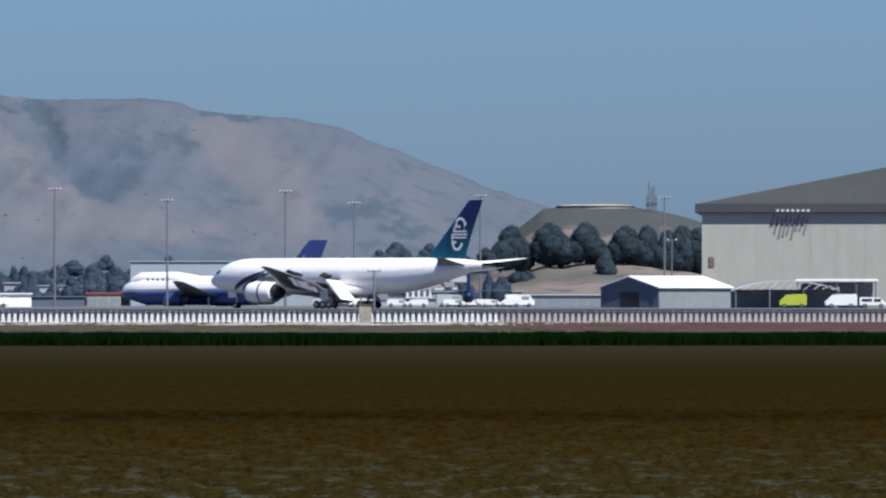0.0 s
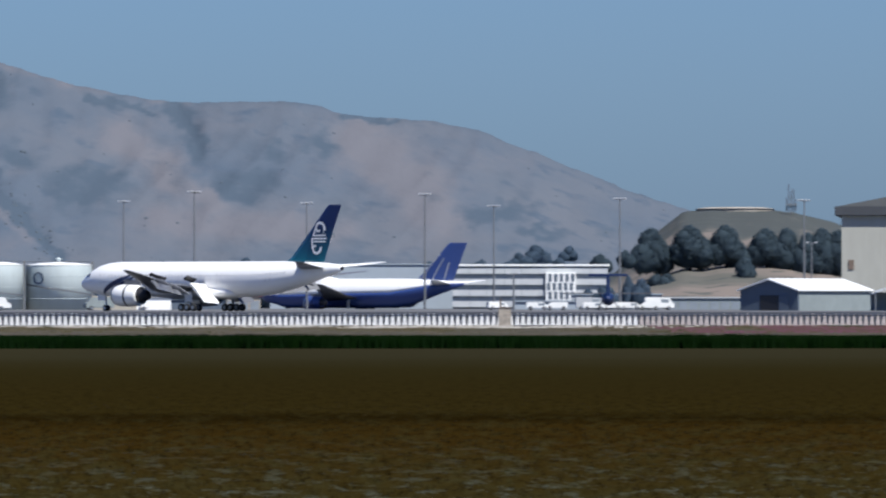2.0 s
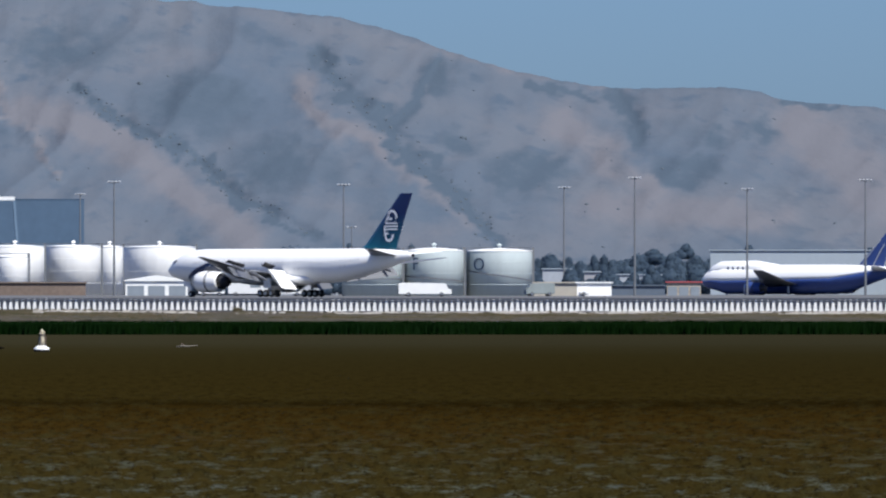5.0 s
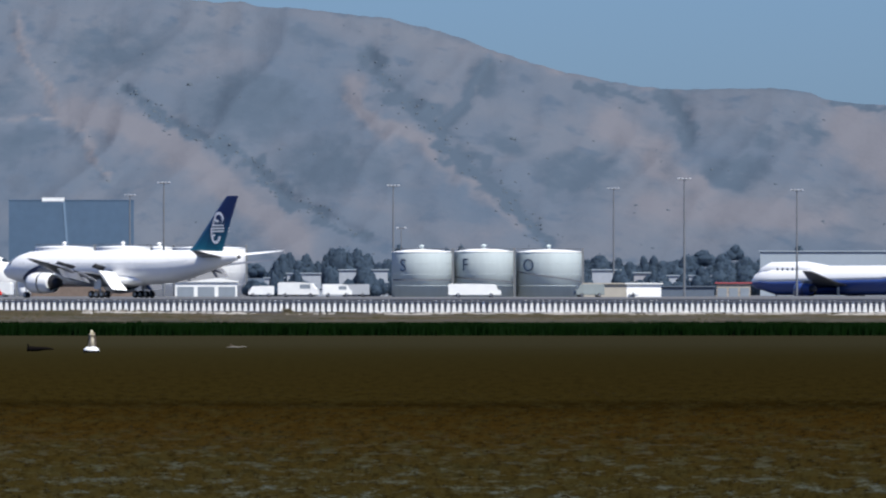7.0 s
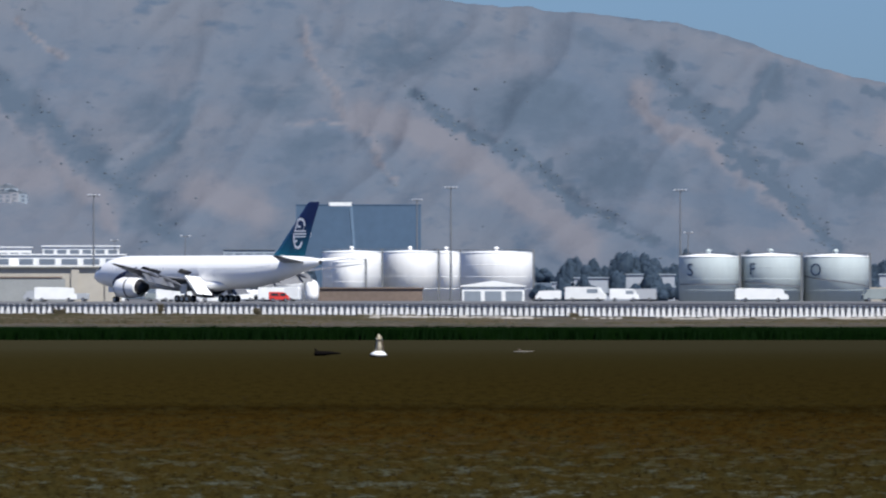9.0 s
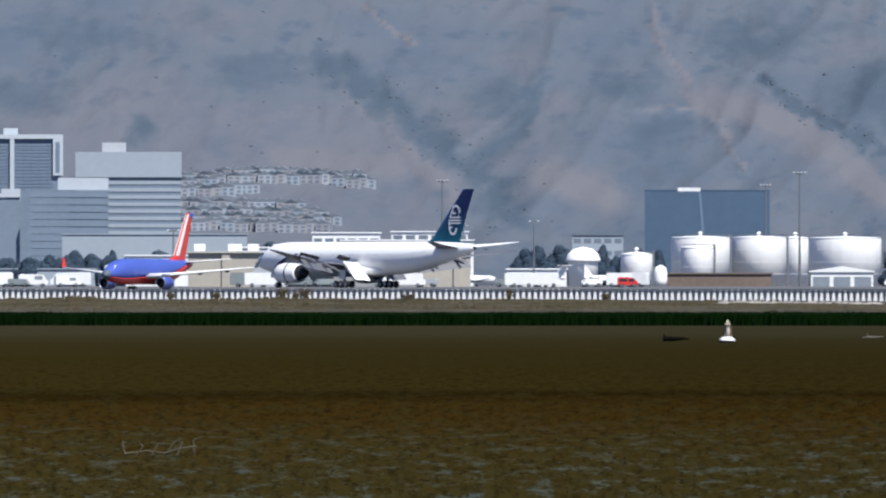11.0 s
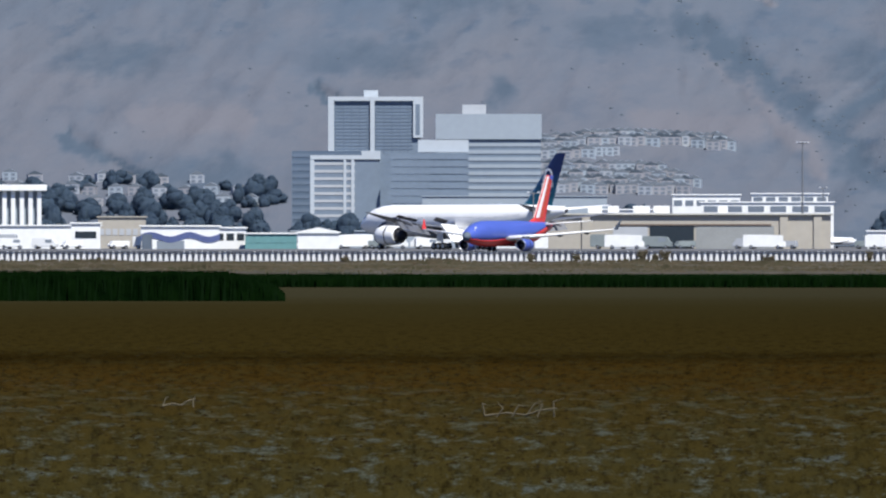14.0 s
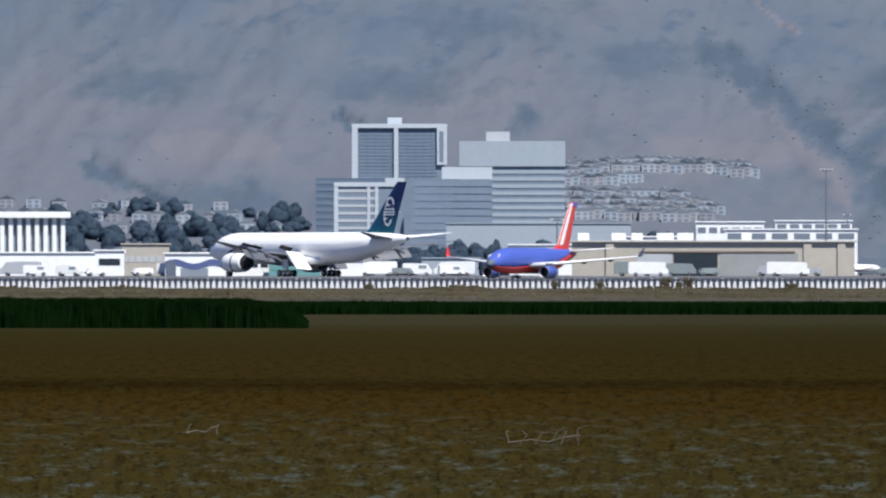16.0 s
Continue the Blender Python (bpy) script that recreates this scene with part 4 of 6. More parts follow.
            for (z0, x0), (z1, x1) in zip(a, a[1:]):
                vs = [bm.verts.new((x, sd * 0.66, z)) for x, z in ((x0, z0), (x0 - 0.42, z0), (x1 - 0.34, z1), (x1, z1))]
                bm.faces.new(vs)
        part("emblem", bm, BANDGREY, f_, "pale strokes on the fin")
    return plane


def build_narrowbody():
    """Waiting twin jet, 33 m; bright blue with red belly and an orange-red tail."""
    u, d = -2766.0, 1492.0
    p = spot(u, d)
    plane = thing("waiting_jet", "blue narrow-body jet with red belly and orange-red tail, waiting nose-on", "airliner", pose(p.x, p.y, FIELD - 0.6, 0, 0, 180 + 65.5 - math.degrees(bearing(u))))
    N = 15.0
    st = [(0, 2.75, 0.04, 0.04), (0.4, 2.8, 0.55, 0.5), (1.4, 2.95, 1.05, 1.0), (3, 3.15, 1.5, 1.5), (5, 3.25, 1.82, 1.85), (7, 3.3, 1.88, 2.0), (21, 3.3, 1.88, 2.0), (25, 3.6, 1.6, 1.6), (29, 4.1, 0.95, 1.05), (32.4, 4.5, 0.3, 0.4)]
    for lo in (False, True):
        rings = []
        for s_, z, ry, rz in st:
            n = 18
            a_ = float(np.interp(s_, [0, 4, 20, 32.4], [0.5, 0.6, 0.25, -0.6]))
            a0, a1 = (math.pi + a_, 2 * math.pi - a_) if lo else (-a_, math.pi + a_)
            rings.append([(N - s_, ry * math.cos(a0 + (a1 - a0) * i / n), z + rz * math.sin(a0 + (a1 - a0) * i / n)) for i in range(n + 1)])
        part("belly" if lo else "fuselage", loft(rings, True), RED if lo else VIOLET, plane, "red belly" if lo else "bright blue fuselage", True)
    bm = bmesh.new()
    for a in (-0.75, -0.25, 0.25, 0.75):
        vs = [bm.verts.new((N - x, 1.16 * k * math.sin(q), z)) for x, k, q, z in ((1.75, 0.95, a - 0.2, 3.75), (1.75, 0.95, a + 0.2, 3.75), (2.45, 1.0, a + 0.2, 4.32), (2.45, 1.0, a - 0.2, 4.32))]
        bm.faces.new(vs)
    # Panes are plain white: the sky's reflection is painted on.
    part("cockpit_window", bm, LAMPWHITE, plane, "windscreen panes painted white for reflected sky")
    part("radome", loft([ring(N - s_ + 0.03, z, ry + 0.02, rz + 0.02, 18) for s_, z, ry, rz in st[:2] + [(0.8, 2.86, 0.76, 0.72)]]), SHEDBLUE, plane, "dark nose cone", True)
    for sd in (1, -1):
        sec = [(N - 11.3, 7.4, 0.12, sd * 1.5, 2.5), (N - 14.2, 4.4, 0.11, sd * 5.6, 2.9), (N - 19.6, 1.7, 0.1, sd * 16.4, 3.95)]
        w = part("wing", wing(sec if sd > 0 else sec[::-1]), WHITEROOF, plane, "pale grey swept wing", True)
        rings = [[(N - 19.6, sd * 16.4, 3.9), (N - 20.4, sd * 16.48, 3.9), (N - 21.3, sd * 16.4, 3.9)], [(N - 21.2, sd * 16.9, 5.6), (N - 21.4, sd * 16.95, 5.6), (N - 21.6, sd * 16.9, 5.6)]]
        part("winglet", loft(rings), RED if sd < 0 else SHEDBLUE, w, "upturned winglet")
        for y in (7.5, 11.5):
            part("flap_fairing", loft([ring(N - 17.2 - (y - 5) * 0.32 - 2.4 * q, 2.75 + (y - 5) * 0.09, 0.16 * k, 0.24 * k, 8) for q, k in ((0, 0.2), (0.4, 1), (1, 0.1))]), DARK, w, "", True, pose(0, sd * y, 0))
        engine(plane, N - 10.2, sd * 4.85, 1.55, 0.95, 4.2, VIOLET, "blue engine under the wing")
        sec = [(N - 28, 3.6, 0.09, sd * 0.5, 4.7), (N - 31.5, 1.4, 0.09, sd * 7.0, 5.3)]
        part("stabilizer", wing(sec if sd > 0 else sec[::-1]), WHITEROOF, plane, "", True)
        g = part("main_gear", tube(bmesh.new(), (0, 0, 0.4), (0, 0, 2.4), 0.12), CHROME, plane, m=pose(N - 16.6, sd * 2.9, 0))
        for y in (-0.4, 0.4):
            wheel(g, 0, y, 0.56, 0.56, 0.36)
    g = part("nose_gear", tube(bmesh.new(), (0, 0, 0.3), (0, 0, 1.9), 0.1), CHROME, plane, m=pose(N - 4.0, 0, 0))
    for y in (-0.2, 0.2):
        wheel(g, 0, y, 0.34, 0.34, 0.2)
    f_ = part("fin", fin_mesh([(4.8, N - 22.5, N - 30.0), (5.8, N - 26.0, N - 30.3), (12.3, N - 30.6, N - 33.0), (12.5, N - 30.9, N - 33.0)], 0.09), RED, plane, "red fin with white and orange bands")
    for sd in (1, -1):
        for nm, a0, a1, mtl in (("fin_band", 0.0, 0.32, WHITE), ("fin_band", 0.40, 0.60, ORANGE)):
            bm = bmesh.new()
            lo_, hi_ = (5.8, N - 26.0, N - 30.3), (12.3, N - 30.6, N - 33.0)
            pts = [(lo_[1] - (lo_[1] - lo_[2]) * a0, lo_[0]), (lo_[1] - (lo_[1] - lo_[2]) * a1, lo_[0]), (hi_[1] - (hi_[1] - hi_[2]) * a1, hi_[0]), (hi_[1] - (hi_[1] - hi_[2]) * a0, hi_[0])]
            bm.faces.new([bm.verts.new((x, sd * (0.235 if z < 9 else 0.14), z)) for x, z in pts])
            part(nm, bm, mtl, f_, "white leading band" if a0 == 0 else "orange band")
        bm = bmesh.new()
        bm.faces.new([bm.verts.new((x, sd * 0.145, z)) for x, z in ((N - 31.4, 11.8), (N - 32.8, 11.8), (N - 33.02, 12.45), (N - 31.6, 12.45))])
        part("fin_cap", bm, VIOLET, f_, "blue fin cap")
    return plane


AIRLINER = build_widebody()
build_jumbo()
build_narrowbody()


# ---- buildings and fixtures of the airport ----
def m_of(px, d):
    return px * d / F


def high(v, d, base=None):
    return EYE + v * d / F - (FIELD if base is None else base)


def site(name, label, category, u0, u1, d, turn=0.0, group="", z=None):
    """A thing at the front of the stretch of bearings u0 to u1; returns it with its half width."""
    ob = thing(name, label, category, facing((u0 + u1) / 2, d, FIELD if z is None else z, turn), group)
    return ob, m_of(u1 - u0, d) / 2


def hall(name, label, u0, u1, v, d, wall, roof, depth=18.0, windows=0, strip=None, category="building", pitch=0.0, overhang=0.4, bays=0, turn=0.0, group=""):
    """A low building: walls, roof slab or ridge, window strips and doors as parts."""
    b, w = site(name, label, category, u0, u1, d, turn, group)
    h = high(v, d)
    part("wall", boxes((-w, w, 0, depth, 0, h - 0.35)), wall, b)
    if pitch:
        r = [[(-w - overhang, y, h - 0.35), (w + overhang, y, h - 0.35), (w + overhang, y, h - 0.1), (0, y, h - 0.1 + pitch), (-w - overhang, y, h - 0.1)] for y in (-overhang, depth + overhang)]
        part("roof", loft(r), roof, b)
    else:
        part("roof", boxes((-w - overhang, w + overhang, -overhang, depth + overhang, h - 0.35, h), bevel=0.06), roof, b)
    rows = max(1, int((h - 1.2) / 3.4))
    for r in range(windows and rows):
        z = (h - 0.6) * (r + 0.45) / rows
        n = windows
        for k in range(n):
            x0, x1 = -w + 2 * w * (k + 0.14) / n, -w + 2 * w * (k + 0.86) / n
            part("window", boxes((x0, x1, -0.08, 0.05, z, z + min(1.5, h / rows * 0.45))), strip or GLASS, b)
    for k in range(bays):
        x0, x1 = -w + 2 * w * (k + 0.1) / bays, -w + 2 * w * (k + 0.9) / bays
        part("door", boxes((x0, x1, -0.10, 0.05, 0, h * 0.62)), strip or BANDGREY, b)
    return b, w, h


def lamp_mast(u, v, d, heads=4):
    h = high(v, d)
    ob = thing("light_mast", "tall grey floodlight mast with white lamp heads" if v > 130 else "short grey lamp post with two white heads", "light mast", facing(u, d, FIELD), "apron light masts")
    r = 0.30 if v > 130 else 0.22
    part("pole", tube(bmesh.new(), (0, 0, 0), (0, 0, h), r, r * 0.55, 8), STEEL, ob)
    s_ = 1.0 if v > 130 else 0.75
    part("crossarm", boxes((-1.3 * s_, 1.3 * s_, -0.1, 0.1, h - 0.35, h - 0.15)), STEEL, ob)
    for k in range(heads):
        x = (-1.25 + 2.5 * k / (heads - 1)) * s_
        part("lamp_head", boxes((x - 0.26, x + 0.26, -0.45, 0.2, h - 0.22, h + 0.10), bevel=0.05), LAMPWHITE, ob)


def build_masts():
    for u, v, d in ((392, 186, 2350), (66, 189, 2300), (-157, 176, 2350), (-279, 197, 2250), (-488, 181, 2350), (-687, 201, 2200), (-812, 184, 2500), (-1202, 189, 2250),
                    (-1608, 194, 2200), (-1668, 172, 2600), (-2240, 180, 2250)):
        lamp_mast(u, v, d)
    for u, v, d in ((-1188, 114, 2300), (-2078, 108, 2250), (-2203, 100, 2600), (405, 111, 2200), (-122, 57, 1560), (-2716, 92, 1700)):
        lamp_mast(u, v, d, 2)


build_masts()


def build_gate_box():
    b = thing("fence_gate_box", "brown weathered equipment box on the dyke fence", "equipment box", facing(-137, 1447, 1.0))
    part("cabinet", boxes((-1.0, 0.9, -0.3, 0.9, 0, 2.7), bevel=0.05), DIRTY, b)
    part("lid", boxes((-1.1, 1.0, -0.4, 1.0, 2.7, 2.85), bevel=0.03), BROWN, b)
    part("post", tube(bmesh.new(), (-0.7, 0.2, 2.8), (-0.7, 0.2, 4.2), 0.12), BROWN, b)


build_gate_box()


def build_hangar():
    d = 2000.0
    u0, u1 = 458.0, 1130.0
    b, w = site("maintenance_hangar", "large cream hangar with low grey gabled roof", "hangar", u0, u1, d, 0)
    h = high(158, d)
    n = 14
    part("wall", boxes((-w, w, 0, 70, 0, h)), CREAM, b)
    for k in range(n):
        x0 = -w + 2 * w * k / n
        part("cladding_panel", boxes((x0 + 0.015, x0 + 2 * w / n - 0.015, -0.09, 0.0, 0.0, h - 0.05)), CREAM, b)
    part("fascia", boxes((-w - 1.4, w + 1.4, -1.4, 71, h, h + 1.9), bevel=0.1), ROOFGREY, b, "dark grey eaves fascia")
    r = [[(-w - 1.0, y, h + 1.9), (w + 1.0, y, h + 1.9), (0, y, h + 1.9 + m_of(66, d))] for y in (-0.9, 70.5)]
    part("roof", loft(r), mat("weathered_grey_roof", (0.115, 0.12, 0.12), 0.6, vary=0.12, size=5), b)
    faded = mat("faded_grey_sign", (0.20, 0.20, 0.19), 0.7)
    for k in range(9):
        x, top = -w + m_of(128 + k * 7.4, d), h - 0.5 - 0.35 * (k % 3)
        lng = (2.6, 3.6, 4.2, 4.6, 3.9, 4.4, 3.4, 3.0, 3.4)[k]
        r = [[(x - q * 0.9 - 0.22, y, top - q * lng), (x - q * 0.9 + 0.22, y, top - q * lng), (x - q * 0.9 + 0.22, y - 0.08, top - q * lng), (x - q * 0.9 - 0.22, y - 0.08, top - q * lng)] for q, y in ((0, -0.10), (1, -0.10))]
        part("sign_bar", loft(r), faded, b, "faded slanted grey bar of a sign")
    for k in range(7):
        x = -w + m_of(134 + k * 9, d)
        part("roof_light", boxes((x - 0.3, x + 0.3, -1.7, -1.4, h + 0.2, h + 0.7)), LAMPWHITE, b, "small white lamp under the eaves")
    part("vent", boxes((m_of(12, d) - w, m_of(22, d) - w, -0.3, 0, 8.5, 10.5)), BROWN, b)


def build_shed():
    d = 1880.0
    p = spot(330, d)
    b = thing("gable_shed", "slate blue shed with white metal roof and dark open door", "shed", pose(p.x, p.y, FIELD - 0.4, 0, 0, -42 - math.degrees(bearing(330))))
    L, W, h, a = 21.0, 15.2, 4.35, 6.4
    # gable end looks along -y, long wall along +x
    # Gable coloured darker than the long walls: its shade is painted in.
    part("gable_wall", loft([[(-W / 2, y, 0), (W / 2, y, 0), (W / 2, y, h), (0, y, a), (-W / 2, y, h)] for y in (0, 0.3)]), SHEDBLUE, b, "gable end, slate blue with its shade painted in")
    part("side_wall", boxes((W / 2 - 0.3, W / 2, 0.3, L, 0, h)), SHEDGREY, b, "pale grey-green long wall")
    part("side_wall", boxes((-W / 2, -W / 2 + 0.3, 0.3, L, 0, h)), SHEDGREY, b)
    part("back_wall", boxes((-W / 2, W / 2, L, L + 0.3, 0, h)), SHEDGREY, b)
    for sd in (1, -1):
        r = [[(0, y, a + 0.02), (sd * (W / 2 + 0.5), y, h - 0.12), (sd * (W / 2 + 0.5), y, h + 0.1), (0, y, a + 0.28)] for y in (-0.5, L + 0.8)]
        part("roof_slope", loft(r), WHITEROOF, b, "white corrugated roof slope")
        for k in range(12):
            y = 0.5 + k * (L / 12)
            r = [[(0.05 * sd, yy, a + 0.28), (sd * (W / 2 + 0.5), yy, h + 0.10), (sd * (W / 2 + 0.5), yy, h + 0.17), (0.05 * sd, yy, a + 0.35)] for yy in (y, y + 0.12)]
            part("roof_rib", loft(r), WHITEROOF, b)
    # A dark panel paints the shaded inside of the doorway.
    part("door", boxes((-2.4, 2.6, -0.06, 0.05, 0, 3.4)), DARK, b, "open doorway, its shade painted as a dark panel")
    part("door_leaf", boxes((2.7, 5.2, -0.14, -0.02, 0, 3.3)), SHEDBLUE, b)


def build_canopy():
    d = 1820.0
    b, w = site("arched_canopy", "white arched canopy on posts sheltering vehicles", "canopy", 514, 702, d, 4)
    n = 12
    rings = []
    for y in (0, 9.0):
        up = [(-w + 2 * w * i / n, y, 3.3 + 1.9 * math.sin(math.pi * i / n) ** 0.7) for i in range(n + 1)]
        dn = [(x, y, z - 0.22) for x, y, z in reversed(up)]
        rings.append(up + dn)
    part("arched_roof", loft(rings), BANDGREY, b, "pale curved roof")
    for i in range(n):
        x = -w + 2 * w * (i + 0.5) / n
        part("truss_bar", tube(bmesh.new(), (x - w / n, -0.1, 3.45), (x + w / n, -0.1, 3.5 + 1.6 * math.sin(math.pi * (i + 0.5) / n) ** 0.8), 0.07, n=5), LAMPWHITE, b)
    for k in range(4):
        x = -w + 0.4 + (2 * w - 0.8) * k / 3
        for y in (0.3, 8.6):
            part("post", tube(bmesh.new(), (x, y, 0), (x, y, 3.6), 0.16), STEEL, b)
    part("back_wall", boxes((-w, w, 8.8, 9.0, 0, 3.5)), SHEDGREY, b)
    b2, w2 = site("flat_canopy", "white flat-roofed shelter beside the arched canopy", "canopy", 623, 770, d + 14, 0)
    part("roof", boxes((-w2, w2, 0, 16, 5.0, 5.5), bevel=0.1), WHITEROOF, b2)
    part("wall", boxes((-w2 + 1, w2 - 1, 8, 8.3, 0, 4.9)), SHEDGREY, b2)
    for k in range(5):
        part("post", tube(bmesh.new(), (-w2 + 0.5 + k * (2 * w2 - 1) / 4, 0.4, 0), (-w2 + 0.5 + k * (2 * w2 - 1) / 4, 0.4, 4.9), 0.14), STEEL, b2)


def vehicle(name, label, u, d, length, height, paint, turn=0.0, cab=0.45, glazed=True):
    v = thing(name, label, "vehicle", facing(u, d, FIELD, turn), "airport vehicles")
    L, h = length / 2, height
    body = loft([[(-L, y, 0.45), (L, y, 0.45), (L, y, h * 0.52), (L * 0.86, y, h * 0.56), (L * (1 - cab), y, h * 0.95), (L * 0.3 - L * cab, y, h), (-L * 0.96, y, h), (-L, y, h * 0.9)] for y in (0, 2.1)])
    bmesh.ops.bevel(body, geom=body.edges[:], offset=0.09, segments=2, affect="EDGES")
    part("body", body, paint, v)
    pane = GLASS if glazed else DECK
    if glazed or cab > 0.2:
        part("side_window", boxes((L * 0.1, L * 0.62, -0.03, 0.05, h * 0.58, h * 0.86)), pane, v)
    if glazed:
        part("side_window", boxes((-L * 0.8, -L * 0.05, -0.03, 0.05, h * 0.6, h * 0.86)), pane, v)
    for x in (-L * 0.62, L * 0.62):
        for y in (0.1, 2.0):
            wheel(v, x, y, 0.42, 0.42, 0.28)
    return v


def build_far_right():
    build_hangar()
    build_shed()
    build_canopy()
    vehicle("yellow_truck", "bright yellow-green service truck under the canopy", 619, 1822, 5.2, 2.6, YELLOW, 180)
    vehicle("white_van", "white van parked beside the canopy", 704, 1800, 6.0, 2.6, WALLWHITE, 180)
    vehicle("white_pickup", "small white pickup parked by the fence", 760, 1790, 5.0, 2.0, WALLWHITE)
    a = thing("antenna_mast", "cluster of dark antenna panels on the hilltop", "antenna", facing(369, 3380, EYE + 160 * 3380 / F))
    for x, z0, z1 in ((-1.6, 0, 6), (-0.9, 0, 10.6), (0.1, 0, 8.2), (0.9, 0, 9.0), (1.6, 0, 5.5)):
        part("antenna_panel", boxes((x - 0.22, x + 0.22, -0.2, 0.2, z0 + 1, z1), bevel=0.04), SHEDBLUE, a)
    part("mast", tube(bmesh.new(), (0, 0, -3), (0, 0, 9), 0.3, 0.15), STEEL, a)
    part("platform", boxes((-2.0, 2.0, -1, 1, 3.2, 3.6)), STEEL, a)
    r, w = site("hilltop_reservoir", "flat pale reservoir roof on the hilltop", "reservoir", 195, 345, 3400, z=EYE + 160 * 3400 / F)
    part("tank_wall", lathe([(14, 0), (14, 1.6), (13.6, 2.0)], 28), DIRTY, r)
    part("roof", lathe([(14.4, 2.0), (10, 2.5), (0.5, 2.7)], 28), DIRTY, r)
    # small buildings between shed and mound
    hall("low_white_building", "low white service building with dark openings", 395, 455, 34, 2250, WALLWHITE, WHITEROOF, 8, 3)
    hall("grey_service_building", "grey low building with shaded doors", 150, 280, 14, 2300, SHEDGREY, BANDGREY, 10, 0, DECK, bays=7)
    hall("white_stack_building", "small white stepped building by the hangar", 392, 440, 40, 2080, WALLWHITE, WHITEROOF, 8, 2)


build_far_right()


def build_garage():
    """Long white terminal garage with dark decks and a chequered stair tower."""
    d = 2750.0
    b, w = site("parking_garage", "long white multi-deck garage with dark open decks", "building", -230, 45, d)
    h = high(72, d)
    # Deck shade is painted on the core; parapet grey is softened for haze.
    part("core", boxes((-w, w, 1.0, 34, 0, h - 0.6)), DECK, b, "recessed decks with their shade painted dark")
    for k in range(4):
        z = h * (k + 0.16) / 4
        n = 9
        for j in range(n):
            part("parapet", boxes((-w + 2 * w * j / n + 0.04, -w + 2 * w * (j + 1) / n - 0.04, 0, 1.2, z, z + h * 0.135)), mat("hazed_deck_parapet", (0.56, 0.58, 0.59), 0.7) if k + j == 0 else bpy.data.materials["hazed_deck_parapet"], b)
    part("roof", boxes((-w - 0.5, w + 0.5, -0.4, 35, h - 0.6, h), bevel=0.08), WALLWHITE, b)
    x0, x1 = m_of(-65 + 92.5, d), m_of(-12 + 92.5, d)
    s_ = part("stair_tower", boxes((x0, x1, -1.2, 1.0, 0, h - 2.2)), WALLWHITE, b, "white stair tower with chequered dark panes")
    for r in range(4):
        for c in range(5):
            cx = x0 + (x1 - x0) * (c + 0.5 + (0.25 if r % 2 else 0)) / 5.3
            cz = (h - 2.6) * (r + 0.5) / 4
            part("pane", boxes((cx - 0.5, cx + 0.5, -1.28, -1.15, cz - 1.1, cz + 1.1)), SHEDBLUE, s_)
    hall("terminal_roof_block", "long pale terminal building with flat roof", -553, -225, 73, 2800, PALETOWER, PALETOWER, 20, 0)
    hall("white_annex", "white low annex with grey doors", -20, 140, 20, 2450, HOUSEWALL, PALETOWER, 10, 0, DECK, bays=5)
    hall("pale_store", "pale low store building", -120, 10, 8, 2350, PALETOWER, PALETOWER, 10, 0)
    for k, u in enumerate((-80, -46, 20, 52, 84, 118)):
        vehicle("white_car", "white car parked on the apron", u, 2000 + 9 * k, 4.6, 1.7, WALLWHITE, 180 * (k % 2), 0.45, False)
    hall("red_awning_store", "small building under a red awning", -630, -570, 17, 2300, DIRTY, mat("faded_red_awning", (0.42, 0.09, 0.10), 0.7), 8, 0, DECK, bays=3)
    hall("blue_trailer", "dark low office trailers", -730, -634, 11, 2350, SHEDBLUE, SHEDBLUE, 8, 0)
    # twin-tail turboprop seen end on
    p = thing("tail_of_turboprop", "small dark-tailed propeller aircraft seen from behind", "aircraft", facing(45, 1900, FIELD))
    part("fin", boxes((-0.35, 0.35, 0, 2.5, 1.5, 7.2), bevel=0.1), NAVY, p)
    part("tailplane", boxes((-3.9, 3.9, 0.2, 1.8, 6.75, 7.25), bevel=0.08), NAVY, p)
    part("fuselage", lathe([(0.4, -1), (1.2, 2), (1.35, 8), (1.3, 14), (0.2, 19)], 16, "y"), NAVY, p, "", True, pose(0, 0, 2.3))
    part("wing", boxes((-9, 9, 7, 9, 3.3, 3.5), bevel=0.05), GREYWING, p)
    for x in (-2.2, 2.2):
        part("gear", tube(bmesh.new(), (x, 8, 0), (x * 0.5, 8, 2), 0.12), STEEL, p)


build_garage()


